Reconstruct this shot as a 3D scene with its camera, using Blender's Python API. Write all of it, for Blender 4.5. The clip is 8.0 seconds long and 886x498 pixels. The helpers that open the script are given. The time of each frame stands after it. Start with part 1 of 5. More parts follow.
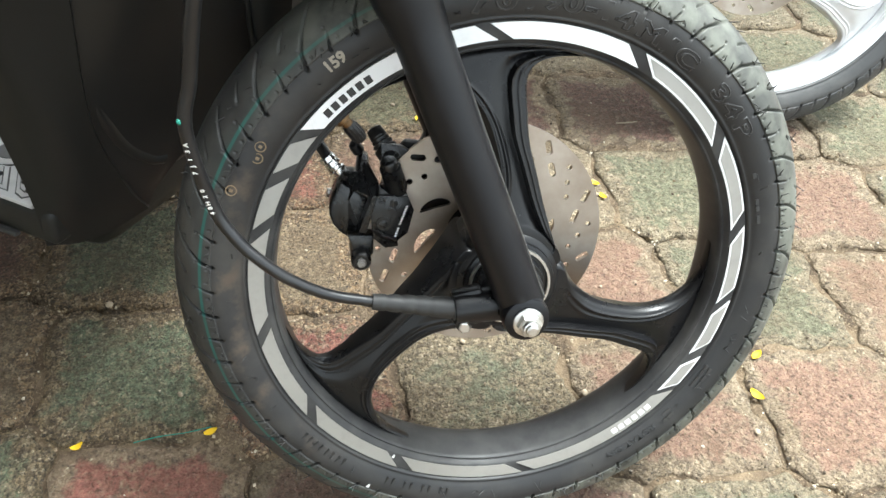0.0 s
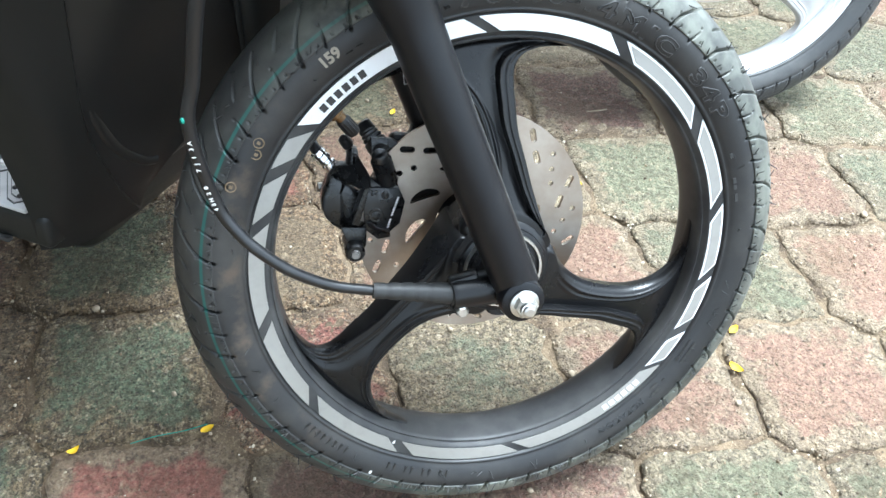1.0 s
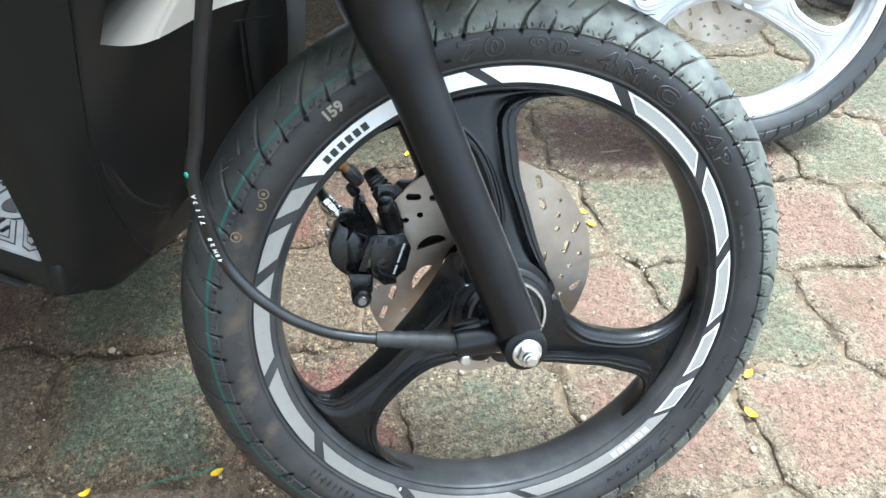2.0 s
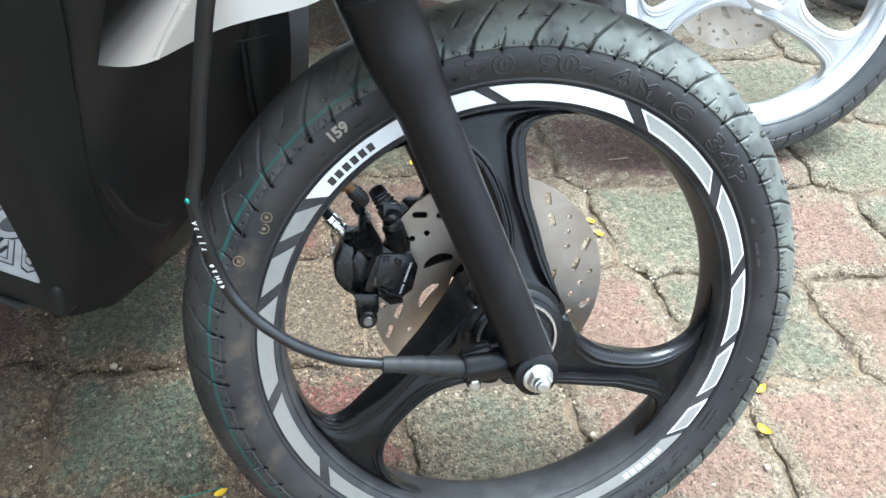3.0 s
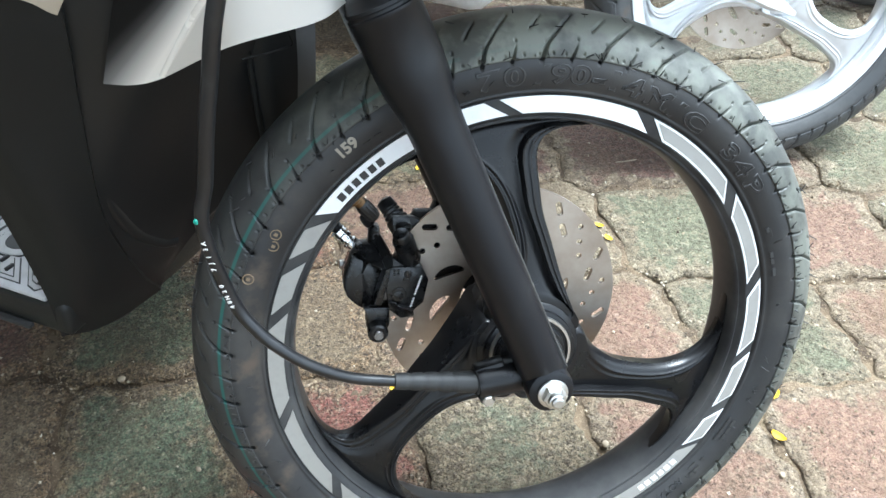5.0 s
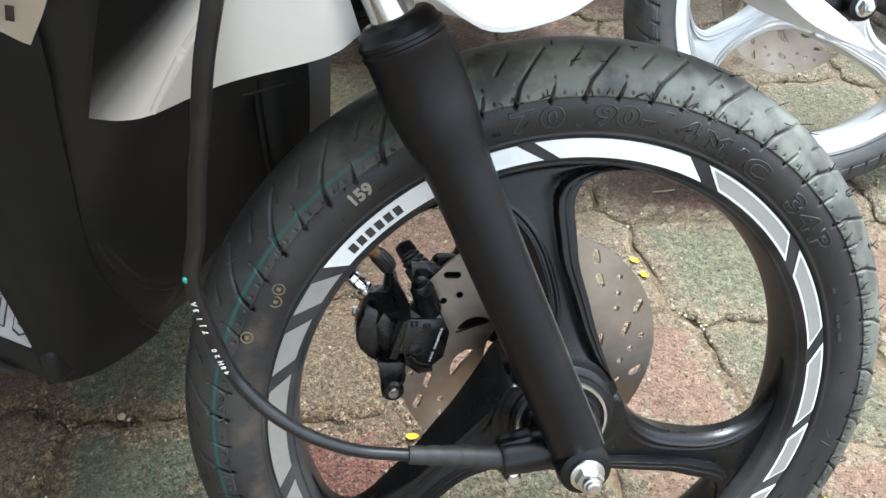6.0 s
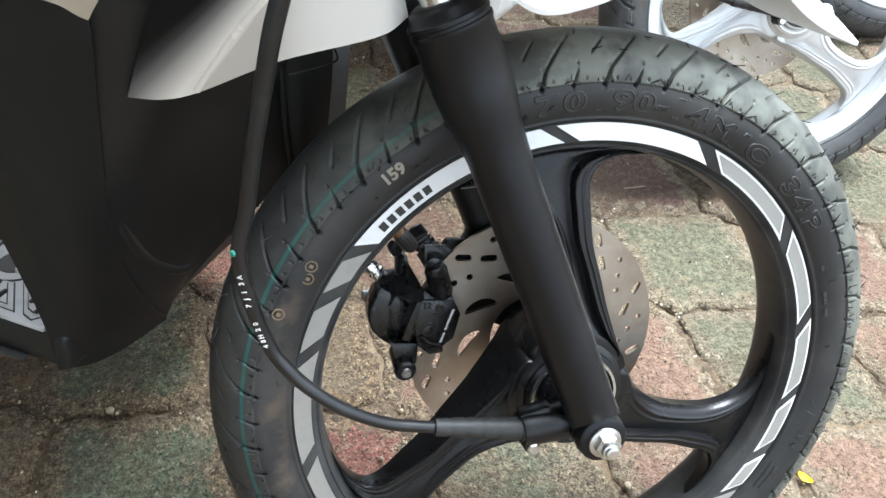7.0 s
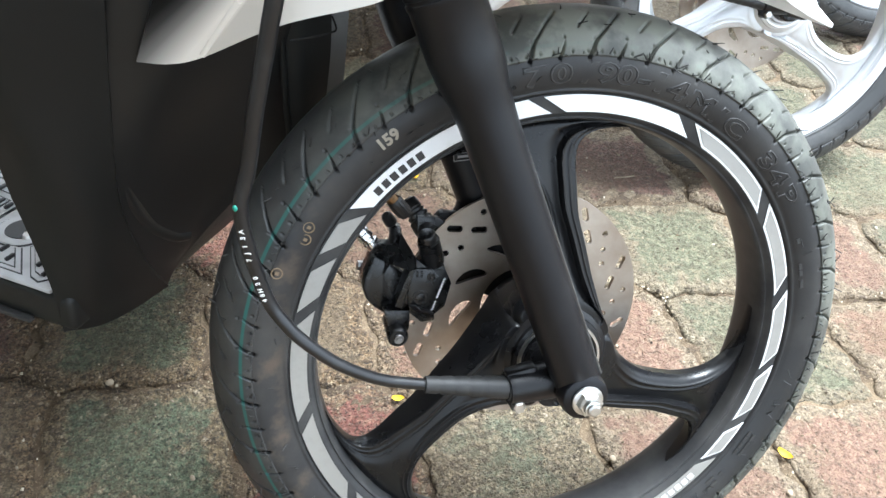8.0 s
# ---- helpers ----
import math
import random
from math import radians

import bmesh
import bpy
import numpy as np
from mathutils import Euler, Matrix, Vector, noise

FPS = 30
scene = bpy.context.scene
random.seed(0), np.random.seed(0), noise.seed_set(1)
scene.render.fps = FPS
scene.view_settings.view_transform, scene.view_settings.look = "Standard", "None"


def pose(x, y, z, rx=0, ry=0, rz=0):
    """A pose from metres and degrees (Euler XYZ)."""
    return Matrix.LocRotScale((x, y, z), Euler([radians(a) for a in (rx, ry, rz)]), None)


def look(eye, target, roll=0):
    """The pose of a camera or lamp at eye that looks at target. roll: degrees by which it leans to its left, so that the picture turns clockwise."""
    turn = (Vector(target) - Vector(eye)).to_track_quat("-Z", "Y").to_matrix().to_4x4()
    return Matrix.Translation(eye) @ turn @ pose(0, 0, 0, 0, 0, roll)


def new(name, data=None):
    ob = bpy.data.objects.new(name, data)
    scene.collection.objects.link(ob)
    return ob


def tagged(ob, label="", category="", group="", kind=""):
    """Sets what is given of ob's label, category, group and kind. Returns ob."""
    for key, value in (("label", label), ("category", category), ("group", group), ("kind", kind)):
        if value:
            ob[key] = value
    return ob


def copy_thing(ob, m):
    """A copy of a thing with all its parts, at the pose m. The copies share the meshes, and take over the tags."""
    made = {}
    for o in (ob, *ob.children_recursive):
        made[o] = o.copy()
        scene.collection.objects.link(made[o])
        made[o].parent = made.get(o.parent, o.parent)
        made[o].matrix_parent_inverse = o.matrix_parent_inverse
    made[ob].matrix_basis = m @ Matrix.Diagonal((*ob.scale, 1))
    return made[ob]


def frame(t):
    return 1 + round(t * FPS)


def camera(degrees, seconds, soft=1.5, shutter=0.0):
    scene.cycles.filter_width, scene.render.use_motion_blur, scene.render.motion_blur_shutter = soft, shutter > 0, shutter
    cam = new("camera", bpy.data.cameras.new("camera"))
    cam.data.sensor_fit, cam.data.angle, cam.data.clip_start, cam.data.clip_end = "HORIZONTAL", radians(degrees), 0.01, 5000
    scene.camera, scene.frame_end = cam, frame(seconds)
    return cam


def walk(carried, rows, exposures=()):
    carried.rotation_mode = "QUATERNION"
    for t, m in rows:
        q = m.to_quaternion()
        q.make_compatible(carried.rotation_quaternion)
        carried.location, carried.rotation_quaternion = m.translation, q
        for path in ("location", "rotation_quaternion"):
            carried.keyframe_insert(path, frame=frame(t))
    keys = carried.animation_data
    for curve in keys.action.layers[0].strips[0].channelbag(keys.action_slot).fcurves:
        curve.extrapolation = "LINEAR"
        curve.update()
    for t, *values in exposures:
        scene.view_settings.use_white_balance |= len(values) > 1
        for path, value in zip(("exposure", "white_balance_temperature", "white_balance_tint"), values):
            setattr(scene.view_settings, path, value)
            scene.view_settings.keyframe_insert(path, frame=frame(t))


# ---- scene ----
cam = camera(58.50, 8.0)
# seconds, eye, turn
PATH = [
    (0, -0.1182, -0.3779, 0.6747, 43.75, -0.83, -9.58),
    (0.2, -0.1300, -0.3840, 0.6690, 42.69, -0.81, -10.21),
    (0.5, -0.1433, -0.3833, 0.6742, 42.48, -1.19, -12.02),
    (1, -0.1440, -0.3888, 0.6826, 43.49, -1.18, -13.06),
    (1.5, -0.1356, -0.3905, 0.6885, 45.30, -0.44, -11.97),
    (2.8, -0.1223, -0.3679, 0.6968, 45.98, 0.43, -11.72),
    (3, -0.1255, -0.3636, 0.6955, 45.61, 0.48, -11.74),
    (3.5, -0.1298, -0.3656, 0.6996, 45.43, 0.40, -12.18),
    (4, -0.1308, -0.3716, 0.7041, 45.51, 0.22, -12.44),
    (4.5, -0.1324, -0.3708, 0.7024, 44.95, 0.60, -12.92),
    (4.7, -0.1335, -0.3631, 0.7037, 45.03, 0.78, -12.90),
    (5.8, -0.1037, -0.3018, 0.6783, 46.23, 1.74, -8.79),
    (6, -0.1157, -0.2862, 0.6788, 45.96, 1.40, -9.90),
    (6.2, -0.1380, -0.2830, 0.6820, 46.03, 0.65, -10.87),
    (6.5, -0.1598, -0.2820, 0.6843, 46.15, -0.35, -12.47),
    (6.8, -0.1717, -0.2940, 0.6791, 46.42, -1.01, -13.10),
    (7, -0.1709, -0.3018, 0.6792, 46.56, -1.39, -13.17),
    (7.5, -0.1780, -0.3187, 0.6738, 46.86, -1.79, -13.24),
    (8, -0.1761, -0.3360, 0.6768, 46.88, -2.07, -12.98),
]
walk(cam, [(t, pose(*p)) for t, *p in PATH], [(0.0, 2.23, 6200, 2), (0.5, 2.42, 5550, 1), (1.0, 2.47, 5500, 1), (3.0, 2.38, 5400, 1), (4.5, 2.36, 5420, 1), (6.0, 2.08, 5800, 3), (6.5, 2.07, 5800, 3), (7.2, 2.22, 5780, 4), (8.0, 2.37, 5750, 4)])

# ---------- light ----------
world = bpy.data.worlds.new("sky")
scene.world = world
world.use_nodes = True
wt = world.node_tree
sky = wt.nodes.new("ShaderNodeTexSky")
sky.sky_type = 'NISHITA'
sky.sun_disc = False
sky.sun_elevation = radians(65)
sky.sun_rotation = radians(70)
sky.dust_density = 3.0
wt.nodes["Background"].inputs["Strength"].default_value = 0.15
haze = wt.nodes.new("ShaderNodeHueSaturation")          # thin high cloud takes the blue out
haze.inputs["Saturation"].default_value = 0.2
wt.links.new(sky.outputs[0], haze.inputs["Color"])
wt.links.new(haze.outputs[0], wt.nodes["Background"].inputs["Color"])
sun_data = bpy.data.lights.new("sun", 'SUN')
sun_data.energy, sun_data.angle, sun_data.color = 2.0, radians(20), (1.0, 0.99, 0.985)
sun_ob = new("sun", sun_data)
sun_ob.matrix_world = look((1.0, 0.36, 2.4), (0, 0, 0))


# ---------- materials ----------
def mat(name, base, rough=0.5, metal=0.0, spec=0.5, coat=0.0):
    m = bpy.data.materials.new(name)
    m.use_nodes = True
    b = m.node_tree.nodes["Principled BSDF"]
    b.inputs["Base Color"].default_value = (*base, 1)
    b.inputs["Roughness"].default_value = rough
    b.inputs["Metallic"].default_value = metal
    b.inputs["Specular IOR Level"].default_value = spec
    b.inputs["Coat Weight"].default_value = coat
    return m


def N(m, kind, **kw):
    n = m.node_tree.nodes.new(kind)
    for k, v in kw.items():
        if k in n.inputs:
            n.inputs[k].default_value = v
    return n


def link(m, a, b):
    m.node_tree.links.new(a, b)


def coords(m):
    return N(m, "ShaderNodeTexCoord").outputs["Object"]


def noise_of(m, vec, scale, detail=4.0, rough=0.6):
    n = N(m, "ShaderNodeTexNoise", Scale=scale, Detail=detail, Roughness=rough)
    link(m, vec, n.inputs["Vector"])
    return n.outputs["Fac"]


def ramp(m, fac, stops):
    n = N(m, "ShaderNodeValToRGB")
    el = n.color_ramp.elements
    while len(el) < len(stops):
        el.new(0.5)
    for e, (p, c) in zip(el, stops):
        e.position = p
        e.color = (*c, 1) if len(c) == 3 else c
    link(m, fac, n.inputs["Fac"])
    return n.outputs["Color"]


def mix(m, fac, a, b, mode='MIX'):
    n = N(m, "ShaderNodeMix")
    n.data_type = 'RGBA'
    n.blend_type = mode
    for v, s in ((fac, 0), (a, 6), (b, 7)):
        if isinstance(v, (int, float)):
            n.inputs[s].default_value = v
        elif isinstance(v, tuple):
            n.inputs[s].default_value = (*v, 1)
        else:
            link(m, v, n.inputs[s])
    return n.outputs[2]


def math_of(m, op, a, b=0.0, c=0.0):
    n = N(m, "ShaderNodeMath")
    n.operation = op
    for k, v in enumerate((a, b, c)):
        if isinstance(v, (int, float)):
            n.inputs[k].default_value = v
        else:
            link(m, v, n.inputs[k])
    return n.outputs[0]


def surface(m, color=None, rough=None, height=None, strength=0.3, dist=0.001):
    b = m.node_tree.nodes["Principled BSDF"]
    if color is not None:
        link(m, color, b.inputs["Base Color"])
    if rough is not None:
        link(m, rough, b.inputs["Roughness"])
    if height is not None:
        n = N(m, "ShaderNodeBump", Strength=strength, Distance=dist)
        link(m, height, n.inputs["Height"])
        link(m, n.outputs[0], b.inputs["Normal"])
    return m


def worn(name, base, dusty, rough, scale=60.0, grain=900.0, metal=0.0, spec=0.5, bump=0.15, amount=(0.5, 0.8)):
    """Paint, plastic or metal with uneven gloss, faint dust and fine grain."""
    m = mat(name, base, rough, metal, spec)
    v = coords(m)
    big = noise_of(m, v, scale, 5.0)
    fine = noise_of(m, v, grain, 2.0)
    mask = ramp(m, big, [(amount[0], (0, 0, 0)), (amount[1], (1, 1, 1))])
    col = mix(m, mask, base, dusty)
    rgh = math_of(m, 'MULTIPLY_ADD', big, 0.25, rough - 0.12)
    return surface(m, col, rgh, fine, bump, 0.0004)


black_paint = worn("black_paint", (0.006, 0.006, 0.0068), (0.013, 0.0128, 0.0125), 0.29, 30, 1500, 0, 0.32, 0.1)
rim_paint = worn("rim_paint", (0.033, 0.033, 0.034), (0.074, 0.0725, 0.07), 0.42, 22, 1500, 0, 0.16, 0.1, (0.4, 0.72))
seam_paint = worn("seam_paint", (0.045, 0.043, 0.04), (0.12, 0.112, 0.1), 0.4, 160, 1800, 0, 0.5, 0.2)
fork_paint = worn("fork_paint", (0.005, 0.0053, 0.0068), (0.012, 0.0123, 0.0132), 0.36, 25, 1800, 0, 0.28, 0.2)
caliper_paint = worn("caliper_paint", (0.007, 0.007, 0.0075), (0.016, 0.016, 0.016), 0.27, 80, 1500, 0, 0.5, 0.1)
plastic = worn("black_plastic", (0.0068, 0.0076, 0.0072), (0.012, 0.0128, 0.0122), 0.46, 12, 2200, 0, 0.3, 0.25)
shield_plastic = worn("shield_plastic", (0.0066, 0.0072, 0.007), (0.0115, 0.0122, 0.0118), 0.48, 12, 2200, 0, 0.24, 0.25)
inner_plastic = worn("inner_plastic", (0.0075, 0.0083, 0.0085), (0.014, 0.0148, 0.0148), 0.42, 12, 2200, 0, 0.36, 0.25)
wire_black = mat("wire_black", (0.004, 0.004, 0.004), 0.7, 0.0, 0.2)
cable_rubber = worn("cable_rubber", (0.007, 0.007, 0.0078), (0.015, 0.015, 0.0152), 0.32, 60, 2000, 0, 0.5, 0.1)
boot_rubber = worn("boot_rubber", (0.02, 0.02, 0.02), (0.036, 0.035, 0.033), 0.55, 80, 1500, 0, 0.4, 0.2)
chrome = worn("chrome", (0.75, 0.75, 0.74), (0.55, 0.53, 0.5), 0.16, 120, 900, 1.0, 0.5, 0.06)
zinc = worn("zinc", (0.6, 0.6, 0.58), (0.4, 0.38, 0.35), 0.32, 150, 900, 1.0, 0.5, 0.1)
dull_steel = worn("dull_steel", (0.3, 0.29, 0.28), (0.18, 0.17, 0.16), 0.4, 150, 900, 1.0, 0.5, 0.1)
brass = worn("brass", (0.16, 0.1, 0.052), (0.09, 0.06, 0.036), 0.4, 150, 900, 1.0, 0.5, 0.1)
silver_paint = worn("silver_paint", (0.6, 0.61, 0.62), (0.53, 0.53, 0.53), 0.34, 40, 1500, 0.5, 0.5, 0.05)
white_paint = worn("white_paint", (0.8, 0.8, 0.79), (0.72, 0.71, 0.68), 0.28, 15, 900, 0, 0.5, 0.03)
cream_panel = worn("cream_panel", (0.29, 0.245, 0.185), (0.24, 0.2, 0.15), 0.4, 30, 1200, 0, 0.5, 0.05)
# whiter than the panel: the glint on its crease, put into the colour
crease_glint = worn("crease_glint", (0.88, 0.86, 0.81), (0.84, 0.81, 0.76), 0.24, 15, 900, 0.0, 0.9, 0.02)
letter_brown = mat("letter_brown", (0.035, 0.026, 0.022), 0.8, 0.0, 0.1)
letter_dark = mat("letter_dark", (0.02, 0.018, 0.017), 0.5)
letter_white = mat("letter_white", (0.78, 0.78, 0.77), 0.5)
sticker_white = worn("sticker_white", (0.8, 0.81, 0.82), (0.7, 0.7, 0.7), 0.32, 80, 700, 0, 0.5, 0.03)
sticker_grey = worn("sticker_grey", (0.3, 0.292, 0.272), (0.255, 0.246, 0.228), 0.38, 80, 2500, 0.15, 0.5, 0.08)
mat_grey = worn("footboard_rubber", (0.4, 0.4, 0.4), (0.3, 0.3, 0.295), 0.55, 60, 1500, 0, 0.4, 0.2)
flap_grey = worn("flap_plastic", (0.17, 0.17, 0.168), (0.22, 0.217, 0.21), 0.6, 20, 1500, 0, 0.4, 0.2)
petal_yellow = worn("petal", (0.75, 0.5, 0.02), (0.6, 0.36, 0.03), 0.6, 150, 900, 0, 0.3, 0.2)
pebble_pale = worn("pebble", (0.32, 0.26, 0.185), (0.24, 0.185, 0.125), 0.8, 200, 900, 0, 0.3, 0.3)
label_grey = mat("label_grey", (0.3, 0.3, 0.3), 0.5)
teal_paint = mat("teal_paint", (0.02, 0.22, 0.16), 0.5)


def disc_material():
    """Turned steel: fine concentric brushing with a warm tarnish."""
    m = mat("disc_steel", (0.5, 0.47, 0.43), 0.3, 1.0)
    v = coords(m)
    sep = N(m, "ShaderNodeSeparateXYZ")
    link(m, v, sep.inputs[0])
    rad = math_of(m, 'SQRT', math_of(m, 'ADD', math_of(m, 'POWER', sep.outputs[0], 2.0), math_of(m, 'POWER', sep.outputs[2], 2.0)))
    comb = N(m, "ShaderNodeCombineXYZ")
    link(m, math_of(m, 'MULTIPLY', rad, 40.0), comb.inputs[0])
    brushed = noise_of(m, comb.outputs[0], 60.0, 3.0)
    cloud = noise_of(m, v, 25.0, 4.0)
    col = mix(m, ramp(m, cloud, [(0.35, (0, 0, 0)), (0.7, (1, 1, 1))]), (0.46, 0.405, 0.35), (0.33, 0.27, 0.215))
    return surface(m, col, math_of(m, 'MULTIPLY_ADD', brushed, 0.2, 0.34), brushed, 0.12, 0.0003)


disc_steel = disc_material()


def reflection_material():
    """Silver panel paint with its reflection painted in: white fades to black along a slant, greyer past the crease."""
    m = mat("reflection_fade", (0.7, 0.69, 0.66), 0.3, 0.0, 0.35)
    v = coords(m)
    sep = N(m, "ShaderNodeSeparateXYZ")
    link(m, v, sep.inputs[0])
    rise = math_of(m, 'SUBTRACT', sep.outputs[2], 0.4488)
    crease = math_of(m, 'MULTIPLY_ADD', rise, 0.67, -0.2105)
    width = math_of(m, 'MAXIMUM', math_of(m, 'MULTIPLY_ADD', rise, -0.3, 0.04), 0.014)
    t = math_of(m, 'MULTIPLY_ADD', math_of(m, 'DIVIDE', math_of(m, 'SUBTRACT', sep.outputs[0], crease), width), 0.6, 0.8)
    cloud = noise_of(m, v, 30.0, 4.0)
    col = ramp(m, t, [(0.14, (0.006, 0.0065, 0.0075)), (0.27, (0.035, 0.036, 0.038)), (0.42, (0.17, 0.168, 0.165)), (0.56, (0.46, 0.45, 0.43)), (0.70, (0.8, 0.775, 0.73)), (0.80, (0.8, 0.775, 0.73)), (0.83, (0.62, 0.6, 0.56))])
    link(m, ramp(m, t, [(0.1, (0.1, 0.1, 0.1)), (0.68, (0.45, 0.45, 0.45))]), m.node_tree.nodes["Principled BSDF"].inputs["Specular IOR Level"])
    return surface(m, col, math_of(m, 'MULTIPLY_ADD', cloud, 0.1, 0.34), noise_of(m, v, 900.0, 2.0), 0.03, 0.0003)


reflection_fade = reflection_material()


def tyre_material(name, line):
    """Black rubber, dusty in patches, with a painted line round the shoulder of the tread."""
    m = mat(name, (0.02, 0.02, 0.021), 0.62, 0.0, 0.42)
    v = coords(m)
    sep = N(m, "ShaderNodeSeparateXYZ")
    link(m, v, sep.inputs[0])
    rad = math_of(m, 'SQRT', math_of(m, 'ADD', math_of(m, 'POWER', sep.outputs[0], 2.0), math_of(m, 'POWER', sep.outputs[2], 2.0)))
    span = math_of(m, 'MULTIPLY_ADD', rad, 1 / 0.07, -0.18 / 0.07)

    def across(stops):
        return ramp(m, span, [((p - 0.18) / 0.07, c) for p, c in stops])

    cloud = noise_of(m, v, 14.0, 5.0)
    patch = noise_of(m, v, 38.0, 4.0)
    fine = noise_of(m, v, 700.0, 3.0)
    col = mix(m, ramp(m, cloud, [(0.46, (0, 0, 0)), (0.75, (1, 1, 1))]), (0.0172, 0.0174, 0.0182) if line else (0.05, 0.051, 0.052), (0.046, 0.044, 0.041) if line else (0.11, 0.108, 0.103))
    # dried mud on the side wall behind
    behind = ramp(m, math_of(m, 'MULTIPLY_ADD', sep.outputs[0], -1.0, 0.0), [(0.13, (0, 0, 0)), (0.19, (1, 1, 1))])
    wall = across([(0.19, (0, 0, 0)), (0.197, (1, 1, 1)), (0.209, (1, 1, 1)), (0.212, (0, 0, 0))])
    mud = math_of(m, 'MULTIPLY', math_of(m, 'MULTIPLY', behind, wall), ramp(m, patch, [(0.5, (0, 0, 0)), (0.66, (1, 1, 1))]))
    col = mix(m, math_of(m, 'MULTIPLY', mud, 0.8), col, (0.085, 0.064, 0.047))
    if line:
        band = across([(0.2186, (0, 0, 0)), (0.2190, (1, 1, 1)), (0.2207, (1, 1, 1)), (0.2211, (0, 0, 0))])
        front = math_of(m, 'LESS_THAN', sep.outputs[1], 0.028)
        broken = ramp(m, math_of(m, 'ADD', patch, math_of(m, 'MULTIPLY', sep.outputs[0], -1.5)), [(0.42, (0, 0, 0)), (0.6, (0.85, 0.85, 0.85))])
        col = mix(m, math_of(m, 'MULTIPLY', math_of(m, 'MULTIPLY', band, front), broken), col, (0.009, 0.085, 0.072))
        dusty = across([(0.2122, (0, 0, 0)), (0.2134, (1, 1, 1)), (0.2345, (1, 1, 1)), (0.239, (0.6, 0.6, 0.6))])
        ahead = ramp(m, math_of(m, 'MULTIPLY_ADD', sep.outputs[0], 2.0, 0.5), [(0.15, (0.08, 0.08, 0.08)), (0.47, (1, 1, 1)), (0.6, (0.75, 0.75, 0.75)), (0.9, (0.6, 0.6, 0.6))])
        film = math_of(m, 'MULTIPLY', math_of(m, 'MULTIPLY', dusty, ahead), ramp(m, patch, [(0.4, (0.3, 0.3, 0.3)), (0.58, (1, 1, 1))]))
        col = mix(m, film, col, (0.155, 0.162, 0.135))
    return surface(m, col, math_of(m, 'MULTIPLY_ADD', cloud, 0.3, 0.36), fine, 0.2, 0.0004)


tyre_rubber = tyre_material("tyre_rubber", True)
tyre_plain = tyre_material("tyre_rubber_plain", False)
lettering_rubber = worn("lettering_rubber", (0.022, 0.022, 0.023), (0.05, 0.048, 0.045), 0.42, 60, 900, 0, 0.5, 0.15)


